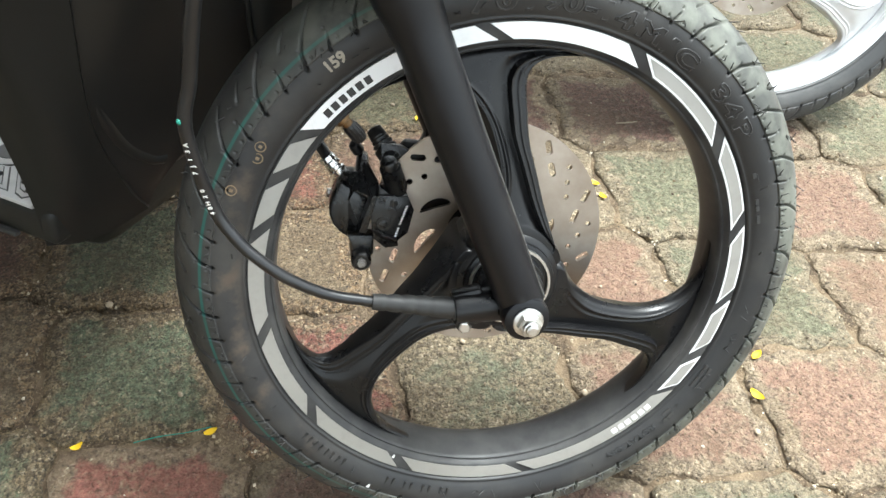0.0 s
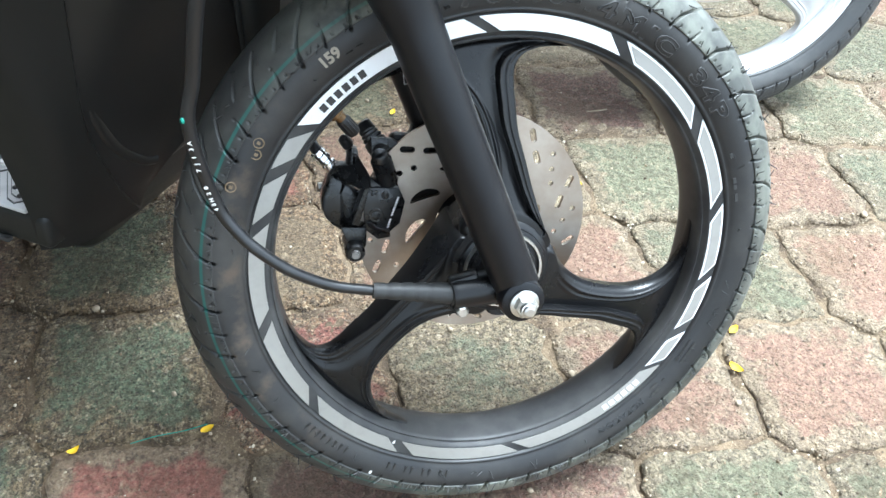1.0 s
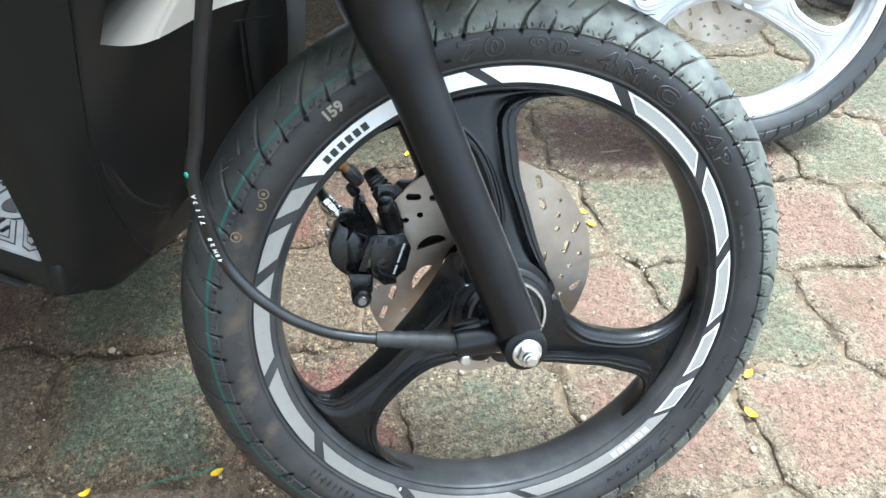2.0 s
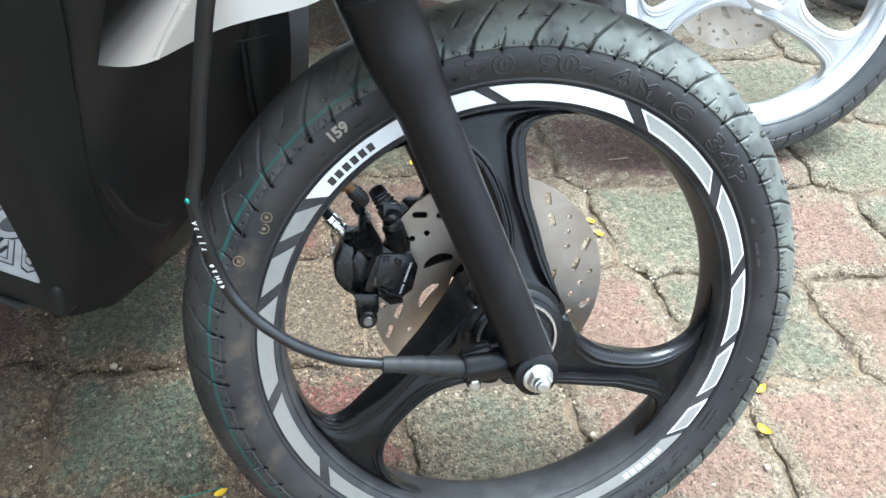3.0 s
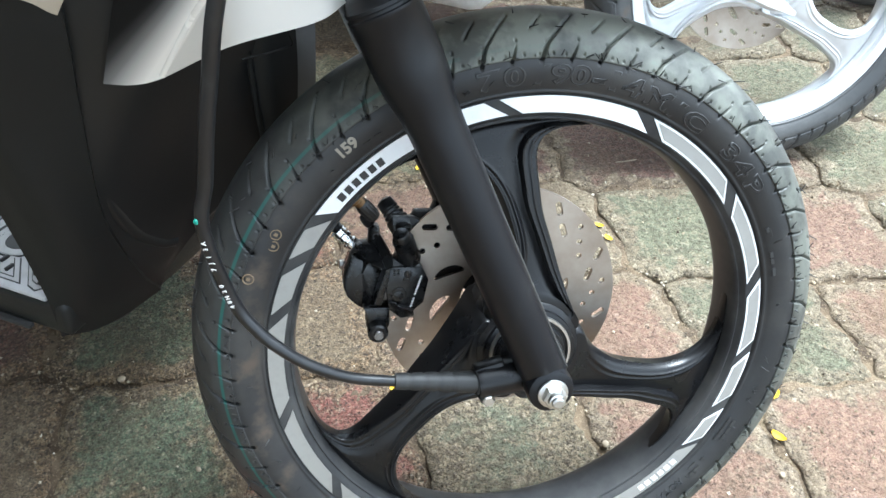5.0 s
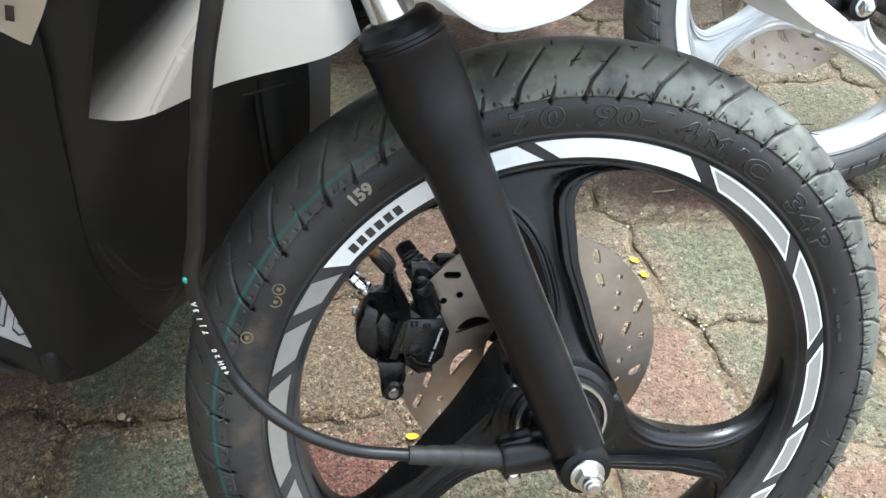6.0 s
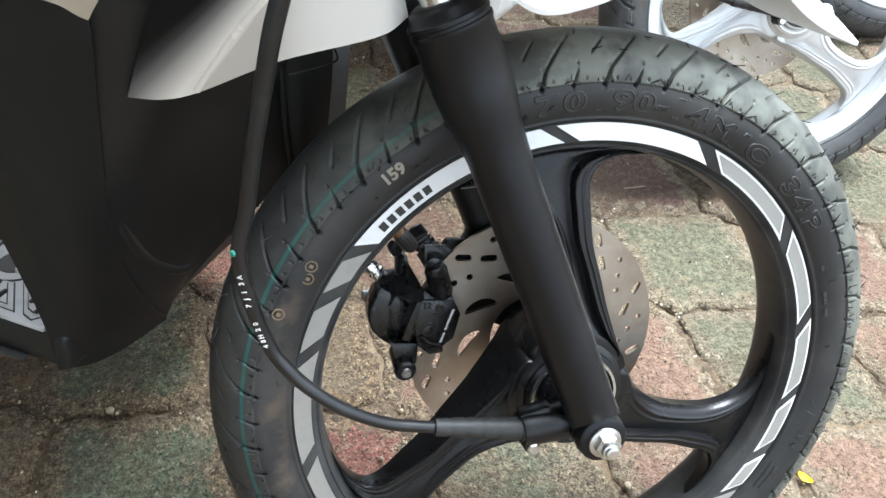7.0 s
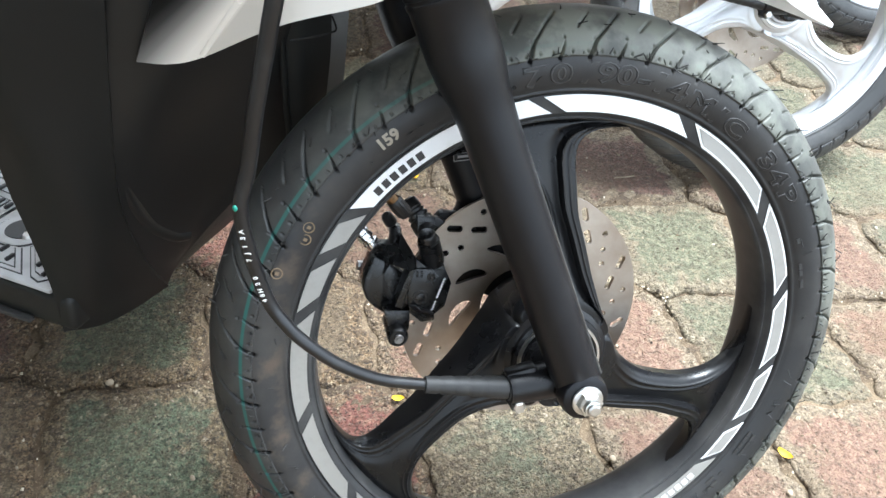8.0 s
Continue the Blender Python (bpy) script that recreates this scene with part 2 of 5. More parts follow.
def paver_material(name, pigment, pigment_dark, bare=0.0):
    """Exposed-aggregate concrete: pigment left in the middle, worn to tan grit at the edges."""
    m = mat(name, pigment, 0.85)
    v = coords(m)
    info = N(m, "ShaderNodeObjectInfo")
    shift = N(m, "ShaderNodeVectorMath")
    shift.operation = 'ADD'
    link(m, v, shift.inputs[0])
    comb = N(m, "ShaderNodeCombineXYZ")
    for k in range(2):
        link(m, math_of(m, 'MULTIPLY', info.outputs["Random"], 37.0 + 20 * k), comb.inputs[k])
    link(m, comb.outputs[0], shift.inputs[1])
    w = shift.outputs[0]
    blotch = noise_of(m, w, 24.0, 6.0, 0.7)
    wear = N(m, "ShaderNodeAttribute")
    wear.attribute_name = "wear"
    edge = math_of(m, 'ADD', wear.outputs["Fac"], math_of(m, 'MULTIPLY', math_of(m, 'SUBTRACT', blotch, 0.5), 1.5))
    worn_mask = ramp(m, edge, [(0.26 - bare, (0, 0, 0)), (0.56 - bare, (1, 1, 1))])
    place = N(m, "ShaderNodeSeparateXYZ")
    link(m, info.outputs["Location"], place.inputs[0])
    soil_and_shade = ramp(m, math_of(m, 'ADD', math_of(m, 'MULTIPLY_ADD', place.outputs[0], 1.0, 0.5), math_of(m, 'MAXIMUM', math_of(m, 'MULTIPLY_ADD', place.outputs[1], -6.0, 0.36), 0.0)), [(0.36, (1, 1, 1)), (0.66, (0, 0, 0))])     # more soil to the left, and shade put into the colour
    mid = noise_of(m, w, 110.0, 5.0, 0.75)
    col = mix(m, ramp(m, mid, [(0.42, (0, 0, 0)), (0.58, (1, 1, 1))]), pigment, pigment_dark)
    tan = mix(m, ramp(m, mid, [(0.40, (0, 0, 0)), (0.6, (1, 1, 1))]), (0.31, 0.25, 0.165), (0.15, 0.116, 0.074))
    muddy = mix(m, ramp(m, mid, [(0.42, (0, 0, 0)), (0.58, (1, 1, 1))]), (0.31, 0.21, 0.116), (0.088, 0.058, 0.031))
    tan = mix(m, soil_and_shade, tan, muddy)
    col = mix(m, math_of(m, 'MULTIPLY', worn_mask, 0.8), col, tan)
    # grains of sand and chippings, each its own shade
    heights = []
    for scale, share, amt in ((215.0, 0.52, 0.7), (420.0, 0.5, 0.55)):
        warp = N(m, "ShaderNodeTexVoronoi", Scale=scale, Randomness=1.0)
        link(m, w, warp.inputs["Vector"])
        grey = N(m, "ShaderNodeSeparateColor")
        link(m, warp.outputs["Color"], grey.inputs[0])
        shade = ramp(m, grey.outputs[0], [(0.0, (0.05, 0.036, 0.026)), (0.35, (0.14, 0.105, 0.07)), (0.62, (0.3, 0.228, 0.142)), (0.9, (0.44, 0.355, 0.23)), (1.0, (0.68, 0.58, 0.43))])
        pick = math_of(m, 'MULTIPLY', math_of(m, 'GREATER_THAN', grey.outputs[1], share), math_of(m, 'MULTIPLY', math_of(m, 'MULTIPLY_ADD', worn_mask, 0.55 * amt, 0.45 * amt), math_of(m, 'MULTIPLY_ADD', soil_and_shade, 0.45, 0.6)))
        col = mix(m, math_of(m, 'MULTIPLY', pick, ramp(m, blotch, [(0.3, (0.35, 0.35, 0.35)), (0.7, (1, 1, 1))])), col, shade)
        heights.append(math_of(m, 'MULTIPLY', math_of(m, 'SUBTRACT', 0.5, warp.outputs["Distance"]), pick))
    # pits
    pit = ramp(m, noise_of(m, w, 260.0, 2.0, 0.5), [(0.33, (1, 1, 1)), (0.40, (0, 0, 0))])
    col = mix(m, math_of(m, 'MULTIPLY', pit, math_of(m, 'MULTIPLY_ADD', soil_and_shade, 0.45, 0.3)), col, (0.04, 0.033, 0.027))
    dirt = noise_of(m, w, 9.0, 5.0, 0.65)
    col = mix(m, ramp(m, dirt, [(0.48, (0, 0, 0)), (0.72, (0.6, 0.6, 0.6))]), col, (0.12, 0.08, 0.042))
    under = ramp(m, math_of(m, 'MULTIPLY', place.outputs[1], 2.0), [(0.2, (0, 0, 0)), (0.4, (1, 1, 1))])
    col = mix(m, math_of(m, 'MULTIPLY', math_of(m, 'MULTIPLY', soil_and_shade, under), 0.7), col, mix(m, 1.0, col, (0.66, 0.58, 0.5), 'MULTIPLY'))     # dirt under the scooters, with their shade painted into the block colour
    grain = noise_of(m, w, 430.0, 3.0, 0.8)
    # grain contrast falls to the right, to paint in the sun's washed-out look
    loose = mix(m, soil_and_shade, ramp(m, grain, [(0.36, (0.8, 0.8, 0.8)), (0.64, (1.14, 1.14, 1.14))]), ramp(m, grain, [(0.36, (0.55, 0.55, 0.55)), (0.64, (1.4, 1.4, 1.4))]))
    col = mix(m, 1.0, col, loose, 'MULTIPLY')
    tint = math_of(m, 'MULTIPLY_ADD', info.outputs["Random"], 0.28, 0.82)
    col = mix(m, 1.0, col, tint, 'MULTIPLY')
    h = math_of(m, 'ADD', math_of(m, 'ADD', heights[0], math_of(m, 'MULTIPLY', heights[1], 0.6)), math_of(m, 'MULTIPLY', mid, 1.2))
    h = math_of(m, 'SUBTRACT', h, math_of(m, 'MULTIPLY', pit, 0.9))
    return surface(m, col, None, h, 1.0, 0.008)


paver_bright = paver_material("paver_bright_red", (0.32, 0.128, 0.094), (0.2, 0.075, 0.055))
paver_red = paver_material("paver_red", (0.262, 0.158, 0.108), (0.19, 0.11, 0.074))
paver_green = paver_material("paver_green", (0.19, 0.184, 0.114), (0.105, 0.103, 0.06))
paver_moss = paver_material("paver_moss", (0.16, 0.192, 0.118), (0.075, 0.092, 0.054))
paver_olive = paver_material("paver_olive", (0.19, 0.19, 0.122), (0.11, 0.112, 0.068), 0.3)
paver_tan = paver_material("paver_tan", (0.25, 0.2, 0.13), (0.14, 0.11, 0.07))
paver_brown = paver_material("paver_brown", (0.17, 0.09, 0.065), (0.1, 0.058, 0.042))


def soil_material():
    m = mat("joint_soil", (0.06, 0.05, 0.035), 0.95)
    v = coords(m)
    a = noise_of(m, v, 25.0, 5.0)
    b = noise_of(m, v, 400.0, 3.0, 0.7)
    col = mix(m, ramp(m, a, [(0.4, (0, 0, 0)), (0.62, (1, 1, 1))]), (0.06, 0.04, 0.024), (0.17, 0.122, 0.074))
    col = mix(m, ramp(m, b, [(0.55, (0, 0, 0)), (0.7, (0.8, 0.8, 0.8))]), col, (0.32, 0.25, 0.16))
    return surface(m, col, None, b, 0.9, 0.003)


soil = soil_material()


# ---------- mesh helpers ----------
def part(name, data, material, parent=None, label="", smooth=True, m=None):
    """Links a bmesh or mesh as one object under a thing or a part."""
    if isinstance(data, bmesh.types.BMesh):
        me = bpy.data.meshes.new(name)
        bmesh.ops.recalc_face_normals(data, faces=data.faces)
        data.to_mesh(me)
        data.free()
    else:
        me = data
    if material:
        me.materials.clear()
        me.materials.append(material)
    me.polygons.foreach_set("use_smooth", [smooth] * len(me.polygons))
    ob = new(name, me)
    if parent is not None:
        ob.parent = parent
    if m is not None:
        ob.matrix_basis = m
    if label:
        ob["label"] = label
    return ob


def sharp(me, degrees=35):
    """Marks edges past an angle as sharp, so that flat faces shade flat."""
    me.set_sharp_from_angle(angle=radians(degrees))
    return me


def bm_mesh(name, bm, degrees=35):
    me = bpy.data.meshes.new(name)
    bmesh.ops.recalc_face_normals(bm, faces=bm.faces)
    bm.to_mesh(me)
    bm.free()
    me.polygons.foreach_set("use_smooth", [True] * len(me.polygons))
    return sharp(me, degrees)


def grid_mesh(name, P, wrap_u=False, wrap_v=False):
    """A mesh over an array of points of shape (nu, nv, 3)."""
    nu, nv = P.shape[:2]
    me = bpy.data.meshes.new(name)
    i, j = np.meshgrid(np.arange(nu if wrap_u else nu - 1), np.arange(nv if wrap_v else nv - 1), indexing='ij')
    i2, j2 = (i + 1) % nu, (j + 1) % nv
    F = np.stack([i * nv + j, i2 * nv + j, i2 * nv + j2, i * nv + j2], -1).reshape(-1, 4)
    me.from_pydata(P.reshape(-1, 3).tolist(), [], F.tolist())
    me.polygons.foreach_set("use_smooth", [True] * len(me.polygons))
    return me


def lathe(name, profile, n=128, closed=False, degrees=35):
    """Turns (radius, out) points round the axle. out points to the viewer's side, which is -y."""
    a = np.linspace(0, 2 * math.pi, n, endpoint=False)
    pr = np.array(profile)
    P = np.stack([np.outer(np.cos(a), pr[:, 0]), np.tile(-pr[:, 1], (n, 1)), np.outer(np.sin(a), pr[:, 0])], -1)
    me = grid_mesh(name, P, True, closed)
    bm = bmesh.new()
    bm.from_mesh(me)
    return bm_mesh(name, bm, degrees)


def box(bm, size, m=None, bevel=0.0, seg=2):
    r = bmesh.ops.create_cube(bm, size=1.0, matrix=(m or Matrix()) @ Matrix.Diagonal((*size, 1)))
    if bevel:
        es = list({e for v in r["verts"] for e in v.link_edges})
        bmesh.ops.bevel(bm, geom=es, offset=bevel, segments=seg, affect='EDGES', profile=0.5)


def tube(bm, a, b, r0, r1=None, n=24, caps=True):
    a, b = Vector(a), Vector(b)
    d = b - a
    m = Matrix.Translation((a + b) / 2) @ d.to_track_quat('Z', 'Y').to_matrix().to_4x4()
    bmesh.ops.create_cone(bm, cap_ends=caps, segments=n, radius1=r0, radius2=r0 if r1 is None else r1, depth=d.length, matrix=m)


def spun(bm, a, b, profile, n=32):
    """A turned shape along a line: profile of (share of the length, radius)."""
    a, b = Vector(a), Vector(b)
    d = b - a
    q = d.to_track_quat('Z', 'Y').to_matrix()
    rings = []
    for s, r in profile:
        c = a + d * s
        rings.append([bm.verts.new(c + q @ Vector((r * math.cos(2 * math.pi * k / n), r * math.sin(2 * math.pi * k / n), 0))) for k in range(n)])
    for p, q2 in zip(rings, rings[1:]):
        for k in range(n):
            bm.faces.new((p[k], p[(k + 1) % n], q2[(k + 1) % n], q2[k]))
    bm.faces.new(rings[0][::-1])
    bm.faces.new(rings[-1])


def smooth_line(pts, n):
    """Catmull-Rom through points of any dimension."""
    p = np.array(pts, float)
    p = np.vstack([2 * p[0] - p[1], p, 2 * p[-1] - p[-2]])
    out = []
    segs = len(p) - 3
    for t in np.linspace(0, segs - 1e-9, n):
        k = int(t)
        u = t - k
        a, b, c, d = p[k:k + 4]
        out.append(0.5 * (2 * b + (c - a) * u + (2 * a - 5 * b + 4 * c - d) * u * u + (3 * b - a - 3 * c + d) * u ** 3))
    return np.array(out)


def hose(name, pts, radius, n=80, sides=14):
    """A bent round hose along a smooth line; radius a number or a function of the share of its length."""
    c = smooth_line(pts, n)
    t = np.gradient(c, axis=0)
    t /= np.linalg.norm(t, axis=1)[:, None]
    up = np.array([0, 1.0, 0.2])
    P = np.zeros((n, sides, 3))
    for k in range(n):
        s = np.cross(t[k], up)
        s /= np.linalg.norm(s)
        w = np.cross(s, t[k])
        r = radius(k / (n - 1)) if callable(radius) else radius
        for j in range(sides):
            a = 2 * math.pi * j / sides
            P[k, j] = c[k] + r * (math.cos(a) * s + math.sin(a) * w)
    me = grid_mesh(name, P, False, True)
    bm = bmesh.new()
    bm.from_mesh(me)
    bm.verts.ensure_lookup_table()
    bm.faces.new([bm.verts[j] for j in range(sides)])
    bm.faces.new([bm.verts[(n - 1) * sides + j] for j in range(sides)])
    return bm_mesh(name, bm, 50)


def patch(name, rows, nu=28, nv=28, thick=0.003, away=(0, 1, 0)):
    """A curved panel through a small net of points, given thickness away from the viewer."""
    net = np.array(rows, float)
    a = np.stack([smooth_line(r, nv) for r in net])
    P = np.stack([smooth_line(a[:, j], nu) for j in range(nv)], 1)
    back = P + np.array(away) * thick
    nu_, nv_ = P.shape[:2]
    bm = bmesh.new()
    f = [[bm.verts.new(P[i, j]) for j in range(nv_)] for i in range(nu_)]
    g = [[bm.verts.new(back[i, j]) for j in range(nv_)] for i in range(nu_)]
    for i in range(nu_ - 1):
        for j in range(nv_ - 1):
            bm.faces.new((f[i][j], f[i][j + 1], f[i + 1][j + 1], f[i + 1][j]))
            bm.faces.new((g[i][j], g[i + 1][j], g[i + 1][j + 1], g[i][j + 1]))
    for i in range(nu_ - 1):
        bm.faces.new((f[i][0], f[i + 1][0], g[i + 1][0], g[i][0]))
        bm.faces.new((f[i][-1], g[i][-1], g[i + 1][-1], f[i + 1][-1]))
    for j in range(nv_ - 1):
        bm.faces.new((f[0][j], g[0][j], g[0][j + 1], f[0][j + 1]))
        bm.faces.new((f[-1][j], f[-1][j + 1], g[-1][j + 1], g[-1][j]))
    return bm_mesh(name, bm, 40)


def polar(r, a, out):
    return Vector((r * math.cos(radians(a)), -out, r * math.sin(radians(a))))


def text_mesh(body, size, extrude=0.0, outline=0.0, bold=0.0):
    cu = bpy.data.curves.new("text", 'FONT')
    cu.body, cu.size, cu.extrude = body, size, extrude
    cu.align_x, cu.align_y = 'CENTER', 'CENTER'
    cu.resolution_u = 3
    cu.offset = bold
    if outline:
        cu.fill_mode, cu.bevel_depth, cu.bevel_resolution = 'NONE', outline, 1
        cu.offset = 0.0006
    ob = bpy.data.objects.new("text", cu)
    scene.collection.objects.link(ob)
    bpy.context.view_layer.update()
    me = bpy.data.meshes.new_from_object(ob.evaluated_get(bpy.context.evaluated_depsgraph_get()))
    bpy.data.objects.remove(ob)
    bpy.data.curves.remove(cu)
    return me


# ---------- the wheel's frame ----------
LEAN = 20.45
FRONT = pose(0, 0, 0.2333, -LEAN, 0, 0)      # x ahead, y away from the viewer, z up the wheel
MID = -0.028                                # the wheel's middle plane, out from the rim's face

# half section of the tyre: out from the middle plane, radius
SECTION = [(0.0235, 0.1872), (0.0275, 0.1885), (0.0305, 0.1905), (0.0300, 0.1918), (0.0318, 0.1945), (0.0338, 0.2), (0.0348, 0.206), (0.0344, 0.2105), (0.0338, 0.2126)]
TREAD = [(0.0338, 0.2126), (0.0347, 0.2134), (0.0336, 0.218), (0.0312, 0.2228), (0.0285, 0.2272), (0.024, 0.2318), (0.018, 0.2358), (0.0095, 0.2393), (0.0, 0.2406)]


def wall_out(r):
    """How far the side wall stands out at a radius."""
    h, q = np.array(SECTION).T
    return MID + float(np.interp(r, q, h))


def tyre_mesh(name, n):
    """The tyre's skin, its grooves and wear pits sunk along the surface's own normal."""
    wall = smooth_line(SECTION, 16)
    tread = smooth_line(TREAD, 46)[1:]
    half = np.vstack([wall, tread])
    full = np.vstack([half, half[-2::-1] * np.array([-1, 1])])
    full[len(half):, 0] = -half[-2::-1, 0]
    d = np.linalg.norm(np.diff(full, axis=0), axis=1)
    arc = np.concatenate([[0], np.cumsum(d)])
    s0, mid = arc[len(wall) - 1], arc[len(half) - 1]
    a = np.linspace(0, 2 * math.pi, n, endpoint=False)
    A, S = np.meshgrid(a, arc, indexing='ij')
    H = np.tile(full[:, 0], (n, 1))
    R = np.tile(full[:, 1], (n, 1))
    t = np.gradient(full, axis=0)
    t /= np.linalg.norm(t, axis=1)[:, None]
    side = np.where(S <= mid, 1.0, -1.0)
    s = np.where(S <= mid, S - s0, 2 * mid - S - s0)       # from the tread's edge inwards
    pitch = 2 * math.pi / 34
    along = 0.235
    depth = np.zeros_like(R)
    sweep = 0.40 * s + 0.0015 * np.clip((s - 0.0095) / 0.004, 0, 1) + 0.42 * np.clip(s - 0.0125, 0, 1)       # a jog, then a longer slant
    for off, lo, hi, half_w, dep in ((0.0, -0.0022, 0.036, 0.0013, 0.0042), (0.5, -0.0022, 0.0105, 0.0011, 0.0034), (0.46, 0.019, 0.034, 0.0009, 0.0026)):
        centre = off * pitch + np.where(side > 0, 0.0, 0.5 * pitch) - sweep / along
        g = (A - centre + pitch / 2) % pitch - pitch / 2
        dist = np.abs(g) * along
        taper = 1.0 - 0.55 * np.clip((s - lo) / (hi - lo), 0, 1)
        shape = np.clip((half_w * taper * 1.35 - dist) / (half_w * 0.7), 0, 1)
        ends = np.clip((s - lo) / 0.0012, 0, 1) * np.clip((hi - s) / 0.003, 0, 1)
        depth = np.maximum(depth, dep * shape * ends)
    for off, at in ((0.1, 0.003), (0.36, 0.0035), (0.66, 0.003), (0.88, 0.0035), (0.12, 0.0115), (0.62, 0.013)):      # wear pits
        c = off * pitch - 0.7 * at / along + np.where(side > 0, 0.0, 0.5 * pitch)
        g = (A - c + pitch / 2) % pitch - pitch / 2
        depth = np.maximum(depth, 0.0015 * np.clip(1.6 - np.hypot(g * along, s - at) / 0.0008, 0, 1) * (s > -0.002))
    H = H - depth * t[:, 1]
    R = R + depth * t[:, 0]
    P = np.stack([R * np.cos(A), -(H + MID), R * np.sin(A)], -1)
    return grid_mesh(name, P, True, False)


def ring_strip(name, r0, r1, a0o, a1o, a0i, a1i, out, thick=0.0004, inset=0.0, n=40):
    """A flat curved strip on the rim's face, with slanted ends (o: at the outer edge, i: at the inner edge)."""
    bm = bmesh.new()
    top, low = [], []
    for k in range(n):
        u = k / (n - 1)
        ao, ai = a0o + (a1o - a0o) * u, a0i + (a1i - a0i) * u
        top.append((bm.verts.new(polar(r1, ao, out)), bm.verts.new(polar(r0, ai, out))))
        low.append((bm.verts.new(polar(r1, ao, out - thick)), bm.verts.new(polar(r0, ai, out - thick))))
    for k in range(n - 1):
        bm.faces.new((top[k][0], top[k + 1][0], top[k + 1][1], top[k][1]))
        bm.faces.new((top[k][0], low[k][0], low[k + 1][0], top[k + 1][0]))
        bm.faces.new((top[k][1], top[k + 1][1], low[k + 1][1], low[k][1]))
    for k in (0, n - 1):
        bm.faces.new((top[k][0], top[k][1], low[k][1], low[k][0]))
    return bm_mesh(name, bm, 30)


def ring_text(body, size, radius, angle, lift=0.0004, extrude=0.0005, squash=1.0, outline=0.0, bold=0.0):
    """Raised writing round the tyre's side wall, its top outwards."""
    me = text_mesh(body, size, extrude, outline, bold)
    for v in me.vertices:
        x, y, z = v.co
        r = radius + y
        v.co = polar(r, angle - math.degrees(x * squash / radius), wall_out(r) + lift + z)
    return me


# spoke edges: radius, degrees from the spoke's own line
LEAD = [(0.028, 140), (0.0425, 133), (0.0495, 114.5), (0.06, 103.5), (0.08, 96.8), (0.111, 97), (0.135, 99.8), (0.153, 105), (0.164, 112.5), (0.17, 126)]
TRAIL = [(0.028, 8), (0.0415, 14), (0.0445, 35), (0.0525, 52), (0.0685, 66.5), (0.098, 78), (0.1265, 81.8), (0.150, 82.6), (0.1625, 78), (0.17, 66)]


def wheel_mesh(name):
    """The cast rim with two flanges and its barrel."""
    bm = bmesh.new()
    rim = [(0.1872, -0.0035), (0.1888, -0.0025), (0.189, -0.0008), (0.1882, 0.0), (0.1762, 0.0), (0.1752, -0.0006), (0.1742, -0.003), (0.1728, -0.0042), (0.1716, -0.0036), (0.1706, -0.0045), (0.1698, -0.0075), (0.1688, -0.013), (0.1682, -0.02), (0.1684, -0.028), (0.1694, -0.036), (0.172, -0.043), (0.1765, -0.0485), (0.1825, -0.052), (0.1885, -0.0535), (0.1885, -0.051), (0.183, -0.048), (0.1785, -0.042), (0.176, -0.034), (0.175, -0.026), (0.1765, -0.016), (0.181, -0.007)]
    me = lathe("rim", rim, 192, True, 40)
    bm.from_mesh(me)
    bpy.data.meshes.remove(me)
    return bm_mesh(name, bm, 38)


